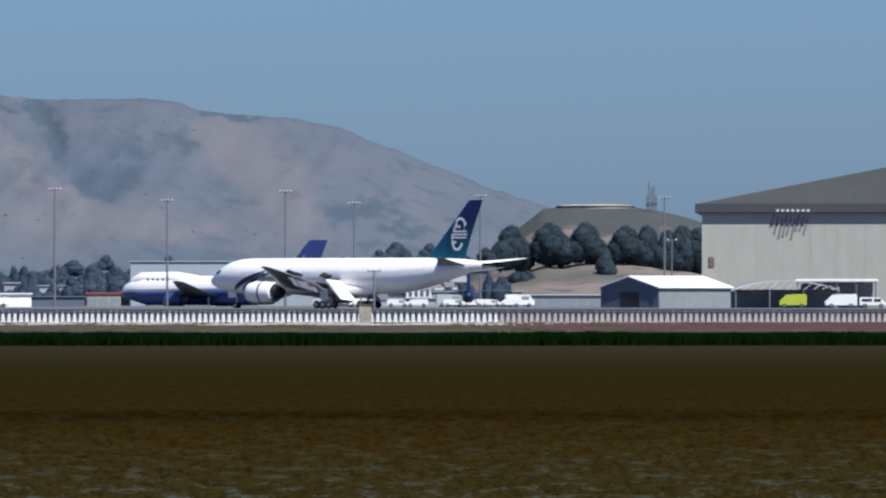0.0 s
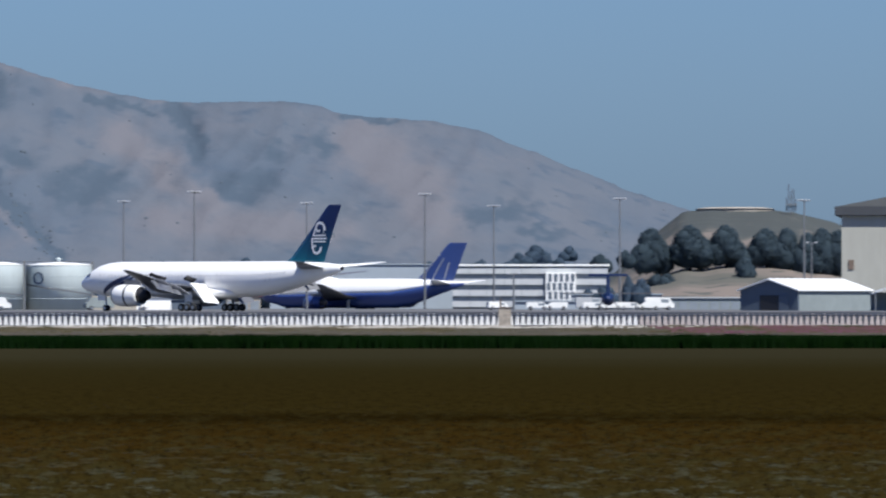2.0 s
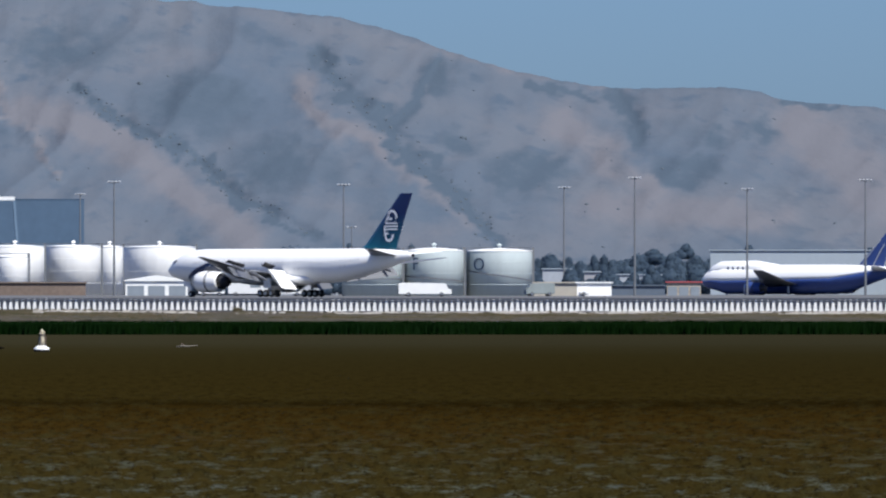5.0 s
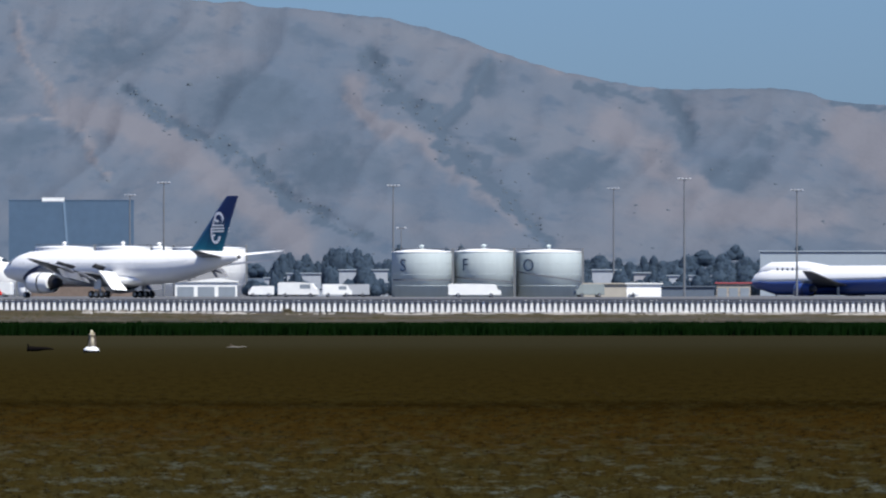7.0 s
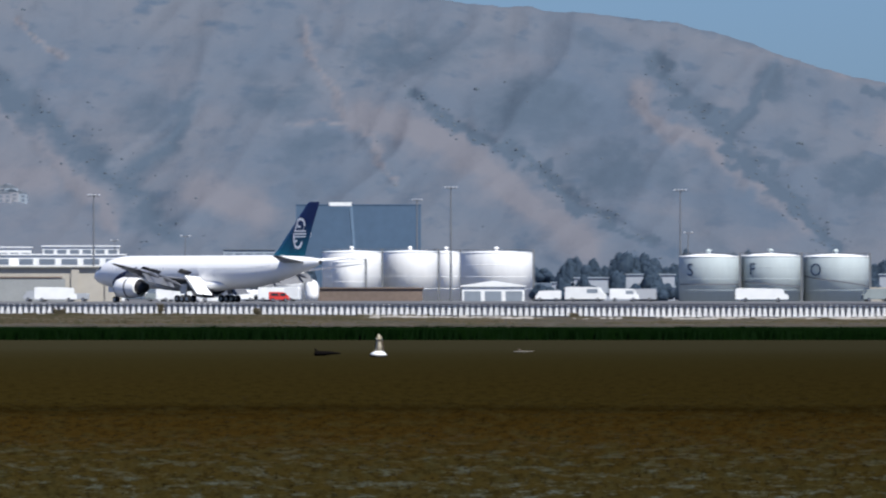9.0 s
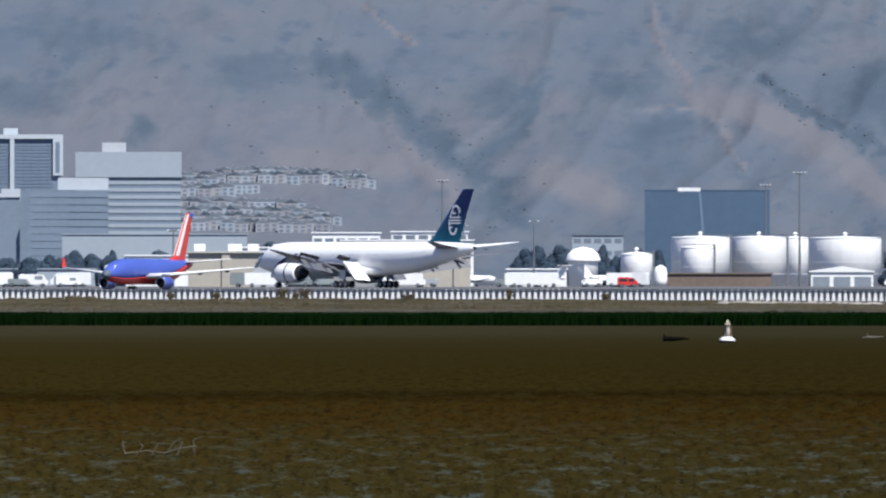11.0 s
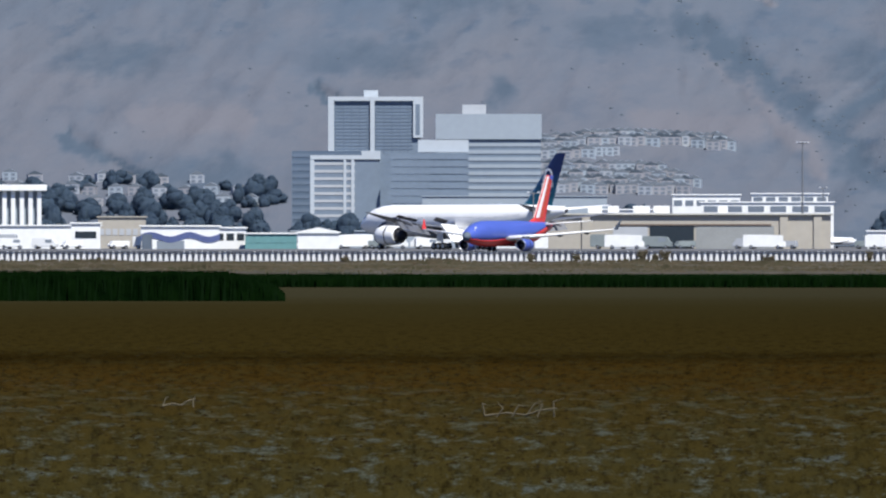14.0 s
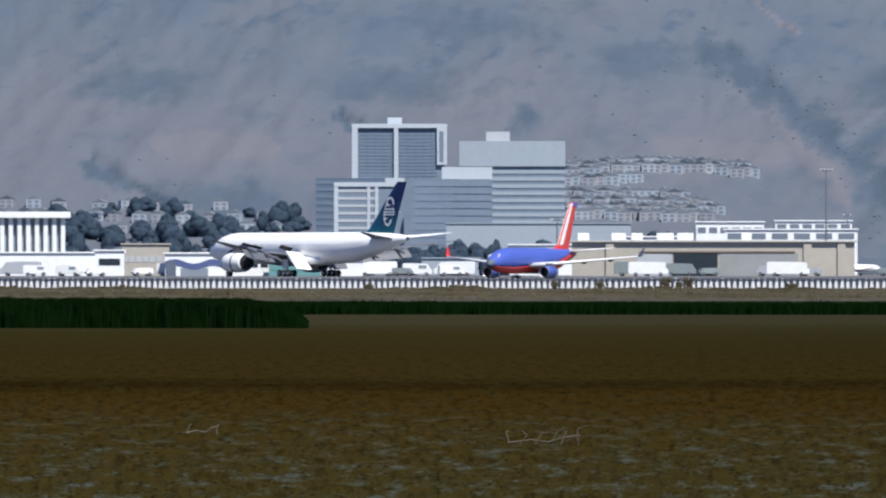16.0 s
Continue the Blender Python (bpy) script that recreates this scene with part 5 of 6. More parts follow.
def oil_tank(u0, u1, v, d, paint, label, band=None, letter="", ladder=True, rise=0.7, group="storage tanks"):
    t_, r = site("storage_tank", label, "tank", u0, u1, d, group=group)
    h = high(v, d) - 0.2
    part("shell", lathe([(r, 0), (r, h - 0.25), (r - 0.05, h)], 40), paint, t_, "", True, pose(0, r, 0))
    part("roof", lathe([(r + 0.08, h - 0.05), (r * 0.98, h + 0.12), (r * 0.5, h + rise * 0.75), (0.3, h + rise)], 40), WHITEROOF, t_, "white shallow cone roof", True, pose(0, r, 0))
    for k in range(3):
        z = h * (k + 1) / 4
        part("weld_ring", lathe([(r + 0.015, z - 0.05), (r + 0.035, z), (r + 0.015, z + 0.05)], 40, caps=False), paint, t_, m=pose(0, r, 0))
    part("roof_vent", lathe([(0.4, h + rise - 0.1), (0.4, h + rise + 0.6), (0.7, h + rise + 0.7), (0.1, h + rise + 1.1)], 12), paint, t_, m=pose(0, r, 0))
    if band:
        rings = []
        for q in (0, 0.35):
            rings.append([((r + 0.06) * math.sin(a), r - (r + 0.06) * math.cos(a), h * band[0] + q + band[1] * (a + 1.2)) for a in np.linspace(-1.25, 1.35, 18)])
        part("wind_girder", loft(rings, False), STEEL, t_, "dark curved stair line round the shell")
    if letter:
        cu = bpy.data.curves.new("letter", "FONT")
        cu.body, cu.size, cu.extrude, cu.align_x = letter, 4.1, 0.03, "CENTER"
        a = -0.66
        ob = new("letter", cu)
        ob.data.materials.append(LETTER)
        ob.parent = t_
        ob.matrix_basis = pose((r + 0.1) * math.sin(a), r - (r + 0.1) * math.cos(a), h - 4.4) @ pose(0, 0, 0, 90, 0, math.degrees(a))
        ob["label"] = "dark painted capital letter"
    if ladder:
        part("ladder_tower", boxes((r - 0.2, r + 0.5, r - 0.6, r + 0.4, 0, h + 0.9)), STEEL, t_)
        part("handrail", lathe([(r + 0.02, h + 0.75), (r + 0.05, h + 0.85)], 40, caps=False), STEEL, t_, m=pose(0, r, 0))
    return t_


def build_tanks():
    for k, (u0, u1) in enumerate(((-1205, -1098), (-1095, -989), (-985, -868))):
        oil_tank(u0, u1, 72 + k % 2, 2200 + 3 * k, TANKGREEN, "pale green oil tank with white roof and one dark letter", ((0.36, 0.0), (0.42, -0.5), (0.55, -1.0))[k], "SFO"[k])
    for u0, u1, v, d in ((-1836, -1731, 80, 2500), (-1818, -1760, 62, 2440), (-1729, -1631, 80, 2510), (-1640, -1592, 79, 2560), (-1592, -1463, 79, 2480)):
        oil_tank(u0, u1, v, d, TANKWHITE, "bright white oil storage tank", None, rise=0.5)
    hall("white_arch_hut", "white arched hut at the tanks' foot", -1588, -1478, 20, 2300, WALLWHITE, WALLWHITE, 8, 0, DECK, bays=3, pitch=1.2)
    b, w, h = hall("brown_yard_wall", "brown masonry yard wall with green bushes behind", -1858, -1658, 16, 2350, BROWN, BROWN, 2, 0)
    # domed silo and smaller white tanks
    t_, r = site("domed_silo", "white silo with a domed top", "silo", -2022, -1960, 2350, group="storage tanks")
    h = high(36, 2350)
    part("shell", lathe([(r * 0.85, 0), (r * 0.85, h), (r * 0.86, h + 0.1)], 28), TANKWHITE, t_, "", True, pose(0, r, 0))
    part("dome", lathe([(r * 1.0, h), (r * 1.0, h + 0.5), (r * 0.86, h + 2.0), (r * 0.55, h + 3.1), (r * 0.1, h + 3.6)], 28), TANKWHITE, t_, "", True, pose(0, r, 0))
    oil_tank(-1925, -1868, 50, 2380, TANKWHITE, "small white tank beside the silo", None)
    t_, r = site("round_vessel", "small round white vessel beside the tanks", "tank", -1866, -1842, 2340)
    part("shell", lathe([(r * 0.9, 0), (r, 1.5), (r, 3.4), (r * 0.8, 4.6), (r * 0.2, 5.2)], 20), TANKWHITE, t_, "", True, pose(0, r, 0))
    hall("blue_office_block", "large blue glazed hall with slanting pale joint", -1882, -1661, 163, 3300, BLUEGLASS, BLUEGLASS, 40, 0, overhang=0.1)
    b, w = site("blue_hall_front", "blue glazed facade panels of the large hall", "building", -1882, -1661, 3297)
    h = high(160, 3300)
    for k in range(10):
        x0 = -w + 2 * w * k / 10
        part("glass_panel", boxes((x0 + 0.01, x0 + 2 * w / 10 - 0.01, 0, 0.5, 0.0, h)), BLUEGLASS, b)
    part("joint", loft([[(-w * 0.06, y, h * 0.3), (-w * 0.02, y, h * 0.3), (-w * 0.10, y, h), (-w * 0.14, y, h)] for y in (-0.2, 0.0)]), mat("pale_blue_joint", (0.16, 0.24, 0.33), 0.5), b, "pale joint strip")
    part("roof_house", boxes((-w * 0.47, -w * 0.11, 2, 12, h, h + 1.3)), WALLWHITE, b, "white plant room")
    vehicle("white_fuel_truck", "white rounded tanker parked before the tanks", -1058, 1900, 10.5, 2.7, WALLWHITE, 0, 0.2, False)
    hall("beige_pump_house", "beige windowless block beside the green tanks", -865, -788, 16, 2150, TAN, TAN, 8, 0)
    hall("white_pump_house", "white block beside the tanks", -789, -728, 16, 2130, TANKWHITE, WALLWHITE, 8, 0)
    hall("pale_tower_block", "pale little tower block behind the tanks", -776, -740, 35, 2600, HOUSEPINK, PALETOWER, 8, 2, DECK)
    for u0, u1, v, d in ((-1395, -1310, 8, 2500), (-1298, -1212, 40, 3000), (-1330, -1260, 14, 2600), (-850, -800, 40, 2950), (-1430, -1395, 26, 2900), (-1240, -1212, 18, 2550), (-1390, -1330, 34, 3000), (-1060, -990, 30, 3050), (-720, -640, 30, 3000), (-640, -570, 38, 3050)):
        hall("white_warehouse", "white low warehouse roof among trees", u0, u1, v, d, HOUSEWALL, PALETOWER, 14, 0, BANDGREY, group="warehouses behind the apron")


build_tanks()


def build_cargo():
    d = 2150.0
    b, w = site("cargo_hangar", "long tan cargo hangar with a dark doorway", "hangar", -2690, -2190, d)
    h = high(54, d)
    part("wall", boxes((-w, w, 0.5, 40, 0, h - 0.4)), TAN, b)
    part("roof", boxes((-w - 0.5, w + 0.5, -0.3, 40.5, h - 0.4, h), bevel=0.08), mat("pale_tan_roof", (0.55, 0.53, 0.47), 0.7), b)
    part("door_header", boxes((m_of(120 - 250, d), m_of(395 - 250, d), 0.2, 0.5, h * 0.66, h * 0.70)), BROWN, b)
    px = lambda a: m_of(a - 250, d)
    # No opening is cut: the hangar's inner shade is a dark panel.
    part("dark_doorway", boxes((px(180), px(258), 0.35, 0.5, 0, h * 0.64)), GLASS, b, "open doorway, its shade painted as a dark panel")
    part("roller_door", boxes((px(262), px(400), 0.38, 0.5, 0, h * 0.64)), mat("grey_roller_door", (0.33, 0.34, 0.33), 0.7), b, "grey roller doors")
    part("roller_door", boxes((px(115), px(176), 0.38, 0.5, 0, h * 0.62)), BANDGREY, b)
    for a in (60, 410, 470):
        part("pier", boxes((px(a), px(a + 14), 0.0, 0.5, 0, h - 0.5)), TAN, b)
    for a, c in ((10, 30), (70, 95), (105, 125), (150, 180), (186, 215), (300, 318)):
        part("roof_unit", boxes((px(a), px(c), 4, 8, h, h + 1.7), bevel=0.1), WALLWHITE, b)
    for u0, u1, v, d2, mt in ((-2470, -2350, 88, 2600, WALLWHITE), (-2420, -2185, 75, 2500, WALLWHITE), (-2330, -2195, 90, 2650, WALLWHITE), (-2600, -2480, 62, 2450, WALLWHITE), (-2800, -2690, 48, 2400, WALLWHITE)):
        hall("white_cargo_building", "white cargo building with blue-grey windows", u0, u1, v, d2, mt, WHITEROOF, 18, 6, HOUSEWIN, group="cargo buildings")
    for u0, u1 in ((-2590, -2520), (-2345, -2270), (-2130, -2040), (-2100, -2030), (-1950, -1900)):
        vehicle("white_trailer", "white box trailer parked on the apron", (u0 + u1) / 2, 1980 + (u0 % 7) * 4, m_of(u1 - u0, 2000), 3.0, WALLWHITE, 0, 0.12, False)
    hall("white_low_shed", "white low shed by the silo", -2125, -2020, 24, 2300, WALLWHITE, WHITEROOF, 10, 4, BANDGREY)
    hall("blue_far_office", "blue-grey far office with dark bays", -2010, -1920, 84, 3250, PALETOWER, HOUSEROOF, 14, 5, HOUSEWIN)
    v = vehicle("red_tug", "red and white tug on the apron", -1912, 1850, 4.0, 2.0, RED)


build_cargo()


def light_jet(u, d, turn):
    """A small parked business jet with a T-tail."""
    p = thing("business_jet", "small white parked business jet with upright T-tail", "aircraft", facing(u, d, FIELD, turn), "business jets")
    st = [(0, 1.5, 0.05), (0.8, 1.6, 0.5), (2.2, 1.75, 0.85), (9, 1.8, 0.88), (12, 2.0, 0.55), (14, 2.2, 0.12)]
    part("fuselage", loft([ring(7 - s_, z, r, r, 16) for s_, z, r in st]), WHITE, p, "", True)
    part("fin", fin_mesh([(2.4, -3.6, -6.2), (5.0, -5.8, -7.4)], 0.1), WHITE, p)
    part("tailplane", boxes((-7.4, -5.9, -2.6, 2.6, 4.95, 5.08), bevel=0.03), WHITE, p)
    for k in range(5):
        part("cabin_window", boxes((-1.4 + 1.1 * k, -0.9 + 1.1 * k, -0.9, 0.9, 1.95, 2.2)), BANDGREY, p)
    for sd in (1, -1):
        sec = [(1.5, 3.0, 0.12, sd * 0.7, 1.3), (-1.2, 1.2, 0.1, sd * 7.0, 1.8)]
        part("wing", wing(sec if sd > 0 else sec[::-1]), WHITE, p, "", True)
        part("engine", lathe([(0.42, -1.2), (0.5, 0), (0.42, 1.2)], 14, "x"), WHITE, p, "", True, pose(-4.0, sd * 1.35, 2.2))
        wheel(p, -0.6, sd * 1.4, 0.3, 0.3, 0.2)
    part("nose_gear", tube(bmesh.new(), (4.6, 0, 0), (4.6, 0, 1.2), 0.08), CHROME, p)


def build_apron_clutter():
    for u, turn in ((-2182, 40), (-2066, 150), (-1948, 25)):
        light_jet(u, 2240 + (u % 5) * 12, turn)
    rnd = random.Random(44)
    for ua, ub, n in ((-3130, -2860, 7), (-2620, -2200, 5), (-2140, -1870, 5), (-1450, -1215, 4), (-880, -690, 2), (-3700, -3380, 6), (-150, 140, 3)):
        for k in range(n):
            u = ua + (ub - ua) * (k + rnd.random()) / n
            L, h = rnd.choice(((4.6, 1.8), (5.6, 2.4), (6.5, 2.8), (9.0, 3.2)))
            paint = rnd.choice((WALLWHITE, WALLWHITE, WALLWHITE, BANDGREY, SHEDGREY))
            vehicle("service_vehicle", "pale service van parked on the apron" if L < 7 else "pale box truck parked on the apron", u, rnd.uniform(2100, 2135), L, h, paint, rnd.choice((0, 180)) + rnd.uniform(-20, 20), 0.3, False)


build_apron_clutter()


# ---- the city towers under the mountain ----
def tu(X):
    return (523 + X / 2.10 - 784) / 1.02 - 2918


def tv(Y):
    return 480 - (441 + (190 + Y / 2.10 - 441) / 1.02)


def build_towers():
    d = 3600.0
    def tower(name, label, X0, X1, Y, dd):
        b, w = site(name, label, "tower", tu(X0), tu(X1), dd)
        return b, w, high(tv(Y), dd)

    # framed twin-bay tower
    b, w, h = tower("framed_tower", "tall white-framed tower with two blue glazed bays", 203, 563, 52, d)
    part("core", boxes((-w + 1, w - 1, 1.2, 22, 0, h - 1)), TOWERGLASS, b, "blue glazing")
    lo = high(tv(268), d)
    # Frame, bands and panels softened in colour: haze painted in.
    fr = mat("hazed_white_tower_frame", (0.54, 0.59, 0.63), 0.7, vary=0.05, size=5)
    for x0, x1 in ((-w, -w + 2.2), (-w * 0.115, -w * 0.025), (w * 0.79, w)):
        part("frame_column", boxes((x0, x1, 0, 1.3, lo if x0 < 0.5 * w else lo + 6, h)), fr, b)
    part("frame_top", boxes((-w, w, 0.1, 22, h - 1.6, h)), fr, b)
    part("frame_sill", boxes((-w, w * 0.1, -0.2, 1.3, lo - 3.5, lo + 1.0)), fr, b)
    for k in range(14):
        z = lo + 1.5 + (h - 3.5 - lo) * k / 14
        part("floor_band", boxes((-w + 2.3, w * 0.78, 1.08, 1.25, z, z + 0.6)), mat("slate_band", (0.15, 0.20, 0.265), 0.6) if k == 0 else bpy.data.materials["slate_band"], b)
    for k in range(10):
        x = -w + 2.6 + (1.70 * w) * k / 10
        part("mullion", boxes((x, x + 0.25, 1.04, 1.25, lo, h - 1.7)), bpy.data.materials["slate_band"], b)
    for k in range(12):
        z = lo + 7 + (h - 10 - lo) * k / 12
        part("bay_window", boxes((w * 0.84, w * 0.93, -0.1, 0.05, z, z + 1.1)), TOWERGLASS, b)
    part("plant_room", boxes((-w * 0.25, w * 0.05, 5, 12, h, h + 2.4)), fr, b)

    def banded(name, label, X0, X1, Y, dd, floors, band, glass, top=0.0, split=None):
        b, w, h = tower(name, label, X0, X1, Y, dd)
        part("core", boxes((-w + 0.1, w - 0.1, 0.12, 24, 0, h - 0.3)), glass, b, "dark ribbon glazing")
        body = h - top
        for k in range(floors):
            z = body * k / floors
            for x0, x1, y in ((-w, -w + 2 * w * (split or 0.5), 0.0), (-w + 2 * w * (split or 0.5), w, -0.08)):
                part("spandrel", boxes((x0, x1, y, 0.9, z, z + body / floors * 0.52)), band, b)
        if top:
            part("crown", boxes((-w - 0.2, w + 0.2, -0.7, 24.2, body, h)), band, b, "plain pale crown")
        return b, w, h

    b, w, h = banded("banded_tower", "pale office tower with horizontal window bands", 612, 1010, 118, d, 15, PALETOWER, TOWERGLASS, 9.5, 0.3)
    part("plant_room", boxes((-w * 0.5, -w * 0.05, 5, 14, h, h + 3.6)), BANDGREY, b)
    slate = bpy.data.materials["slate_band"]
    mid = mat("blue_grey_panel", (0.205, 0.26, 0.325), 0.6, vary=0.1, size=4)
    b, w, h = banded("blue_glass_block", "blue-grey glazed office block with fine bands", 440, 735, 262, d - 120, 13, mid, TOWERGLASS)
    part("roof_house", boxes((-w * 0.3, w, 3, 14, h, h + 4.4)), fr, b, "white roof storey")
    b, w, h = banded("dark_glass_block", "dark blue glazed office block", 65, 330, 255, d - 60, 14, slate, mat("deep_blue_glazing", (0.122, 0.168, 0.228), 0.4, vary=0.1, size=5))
    b, w, h = tower("white_grid_block", "white structural grid before blue glazing", 135, 400, 284, d - 110)
    part("core", boxes((-w + 0.5, w, 0.45, 14, 0, h - 0.6)), mid, b)
    for k in range(12):
        z = h * k / 12
        part("floor_band", boxes((-w + 0.2, w * 0.28, 0.3, 0.9, z, z + 1.0)), BANDGREY, b)
    for x0, x1 in ((-w, -w + 1.5), (-0.05 * w, 0.03 * w), (0.17 * w, 0.26 * w)):
        part("frame_column", boxes((x0, x1, 0, 0.8, 0, h)), fr, b)
    part("frame_top", boxes((-w, w, -0.1, 14, h - 0.6, h + 0.9)), fr, b)
    hall("podium_roof", "wide pale low roof under the towers", tu(560), tu(1260), tv(428), 3350, PALETOWER, PALETOWER, 20, 0, BANDGREY)


build_towers()


def build_left_side():
    off = -3704
    b, w = site("colonnade_block", "white block with tall columns and a flat overhanging roof", "building", off - 110, off + 122, 2600)
    h = high(101, 2600)
    part("wall", boxes((-w + 1, w - 1, 2, 20, 0, h - 1)), PALETOWER, b, "grey recessed wall")
    for k in range(15):
        x = -w + 0.8 + (2 * w - 2.6) * k / 14
        part("column", boxes((x, x + 1.15, 0.3, 1.6, 0, h - 1)), WALLWHITE, b)
    part("roof", boxes((-w - 0.8, w + 0.8, -1, 21, h - 1.1, h + 0.6), bevel=0.1), WALLWHITE, b)
    hall("white_long_hall", "long white hall with a flat roof", off - 200, off + 222, 34, 2200, WALLWHITE, WALLWHITE, 20, 0, GLASS)
    hall("white_gate_block", "white gate building with one dark window", off + 170, off + 222, 38, 2180, WALLWHITE, WALLWHITE, 10, 1)
    hall("ribbed_beige_block", "beige ribbed block behind the white hall", off + 218, off + 302, 49, 2320, TAN, TAN, 14, 7, BANDGREY)
    hall("teal_glazed_hut", "low hut with teal glazing and white piers", -3226, -3135, 20, 2100, TEAL, WALLWHITE, 8, 6, TEAL)
    hall("white_store_block", "white store block with small dark windows", -3280, -3225, 30, 2110, WALLWHITE, WALLWHITE, 8, 3)
    hall("white_tented_store", "white peaked tent beside the teal hut", -3133, -3060, 22, 2080, WALLWHITE, WALLWHITE, 8, 0, pitch=1.0)
    hall("beige_far_terminal", "pale far terminal strip behind the apron", -3145, -2835, 24, 2600, PALETOWER, PALETOWER, 14, 0, BANDGREY)
    b, w, h = hall("catering_building", "white low building with a wavy navy band", -3410, -3271, 33, 2090, WALLWHITE, WALLWHITE, 10, 0)
    rings = []
    for y in (-0.12, 0.0):
        up = [(-w + 2 * w * k / 16, y, h * (0.62 + 0.10 * math.sin(k * 0.8))) for k in range(17)]
        rings.append(up + [(x, yy, z - h * 0.26) for x, yy, z in reversed(up)])
    # Navy greyed so that the band carries painted haze.
    part("navy_band", loft(rings), mat("hazy_navy_paint", (0.10, 0.13, 0.28), 0.5), b, "wavy navy band")
    part("shutter", boxes((-w * 0.98, -w * 0.72, -0.15, 0, 0, h * 0.62)), SHEDBLUE, b)
    part("shutter", boxes((-w * 0.6, w * 0.1, -0.1, 0, 0, h * 0.34)), DECK, b)


build_left_side()


def build_hill_houses():
    rnd = random.Random(12)
    w, dp, h = 2.9, 5.0, 3.4
    variants = []
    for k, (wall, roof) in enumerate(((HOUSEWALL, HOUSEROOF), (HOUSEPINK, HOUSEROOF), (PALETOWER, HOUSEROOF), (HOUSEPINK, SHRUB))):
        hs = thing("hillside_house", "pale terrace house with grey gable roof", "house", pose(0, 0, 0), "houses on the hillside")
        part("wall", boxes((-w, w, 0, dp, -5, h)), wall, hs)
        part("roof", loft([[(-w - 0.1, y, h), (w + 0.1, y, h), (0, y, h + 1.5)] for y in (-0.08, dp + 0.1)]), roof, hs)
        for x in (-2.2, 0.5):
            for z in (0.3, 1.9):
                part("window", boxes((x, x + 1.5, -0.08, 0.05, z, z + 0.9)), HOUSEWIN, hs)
        variants.append(hs)
    used = set()
    for row, (ua, ub, va, vb, n) in enumerate(((-2700, -2372, 174, 172, 26), (-2712, -2360, 164, 164, 27), (-2730, -2560, 152, 156, 12), (-2740, -2480, 128, 126, 20), (-2735, -2440, 116, 112, 22), (-2730, -2420, 104, 98, 22), (-2700, -2440, 92, 88, 20), (-3900, -3180, 66, 70, 16), (-3880, -3200, 92, 84, 16), (-3700, -3260, 112, 104, 8))):
        for k in range(n):
            q = (k + rnd.uniform(-0.2, 0.2)) / n
            u = ua + (ub - ua) * q
            v = va + (vb - va) * q + rnd.uniform(-3, 3) + (12 * math.sin(q * 3.0) if row < 2 else 0)
            p = hill_spot(u, v)
            kind_ = rnd.randrange(4)
            m = pose(p.x, p.y, p.z, 0, 0, -math.degrees(bearing(u)) + rnd.uniform(-15, 15))
            if kind_ not in used:
                used.add(kind_)
                variants[kind_].matrix_basis = m
            else:
                copy_thing(variants[kind_], m)


build_hill_houses()


# ---- trees ----
def crown_mesh(name, rnd, height, width, lobes, leaves, size, material):
    """Leaf clumps gathered on several lobes, with gaps between."""
    balls = []
    for k in range(lobes):
        q = k / max(1, lobes - 1)
        spread = width * (0.24 * (1 - q) + 0.05)
        a = 2.4 * k
        balls.append((spread * math.cos(a), 0.6 * spread * math.sin(a), height * (0.26 + 0.48 * q), width * rnd.uniform(0.27, 0.34) * (1.12 - 0.38 * q)))
    verts, faces = [], []
    # each lobe: a lumpy mass of packed leaves
    for x, y, z, r in balls:
        n, i0, off = 18, len(verts), rnd.uniform(0, 50)
        for a in range(1, 12):
            t_ = math.pi * a / 12
            for b in range(n):
                p_ = 2 * math.pi * (b + 0.5 * (a % 2)) / n
                w = Vector((math.sin(t_) * math.cos(p_), math.sin(t_) * math.sin(p_), math.cos(t_)))
                k = r * (0.94 + 0.22 * noise.noise(w * 2.3 + Vector((off, 0, 0))) + 0.16 * noise.noise(w * 5 + Vector((0, off, 0))) + rnd.uniform(-0.02, 0.02))
                verts.append((x + w.x * k, y + w.y * k, z + w.z * k * 1.15))
        verts += [(x, y, z + r * 1.1), (x, y, z - r * 0.9)]
        top, low = len(verts) - 2, len(verts) - 1
        for b in range(n):
            c = (b + 1) % n
            faces.append((top, i0 + b, i0 + c))
            faces.append((low, i0 + 10 * n + c, i0 + 10 * n + b))
            for a in range(10):
                faces.append((i0 + a * n + b, i0 + (a + 1) * n + b, i0 + (a + 1) * n + c, i0 + a * n + c))
    smooth = [True] * len(faces)
    # loose sprays at the outline
    for _ in range(leaves // 2):
        x, y, z, r = rnd.choice(balls)
        v = Vector((rnd.gauss(0, 1), rnd.gauss(0, 1), rnd.gauss(0, 1))).normalized()
        c = Vector((x, y, z)) + Vector((v.x, v.y, v.z * 1.15)) * r * rnd.uniform(0.90, 1.12)
        a = (v.orthogonal().normalized() + v * rnd.uniform(-0.5, 0.6)).normalized() * size * rnd.uniform(0.4, 0.9)
        b = a.cross(v).normalized() * size * rnd.uniform(0.3, 0.7)
        i = len(verts)
        verts += [tuple(c + a), tuple(c + b), tuple(c - a), tuple(c - b)]
        faces.append((i, i + 1, i + 2, i + 3))
        smooth.append(False)
    me = bpy.data.meshes.new(name)
    me.from_pydata(verts, [], faces)
    me.materials.append(material)
    me.polygons.foreach_set("use_smooth", smooth)
    return me


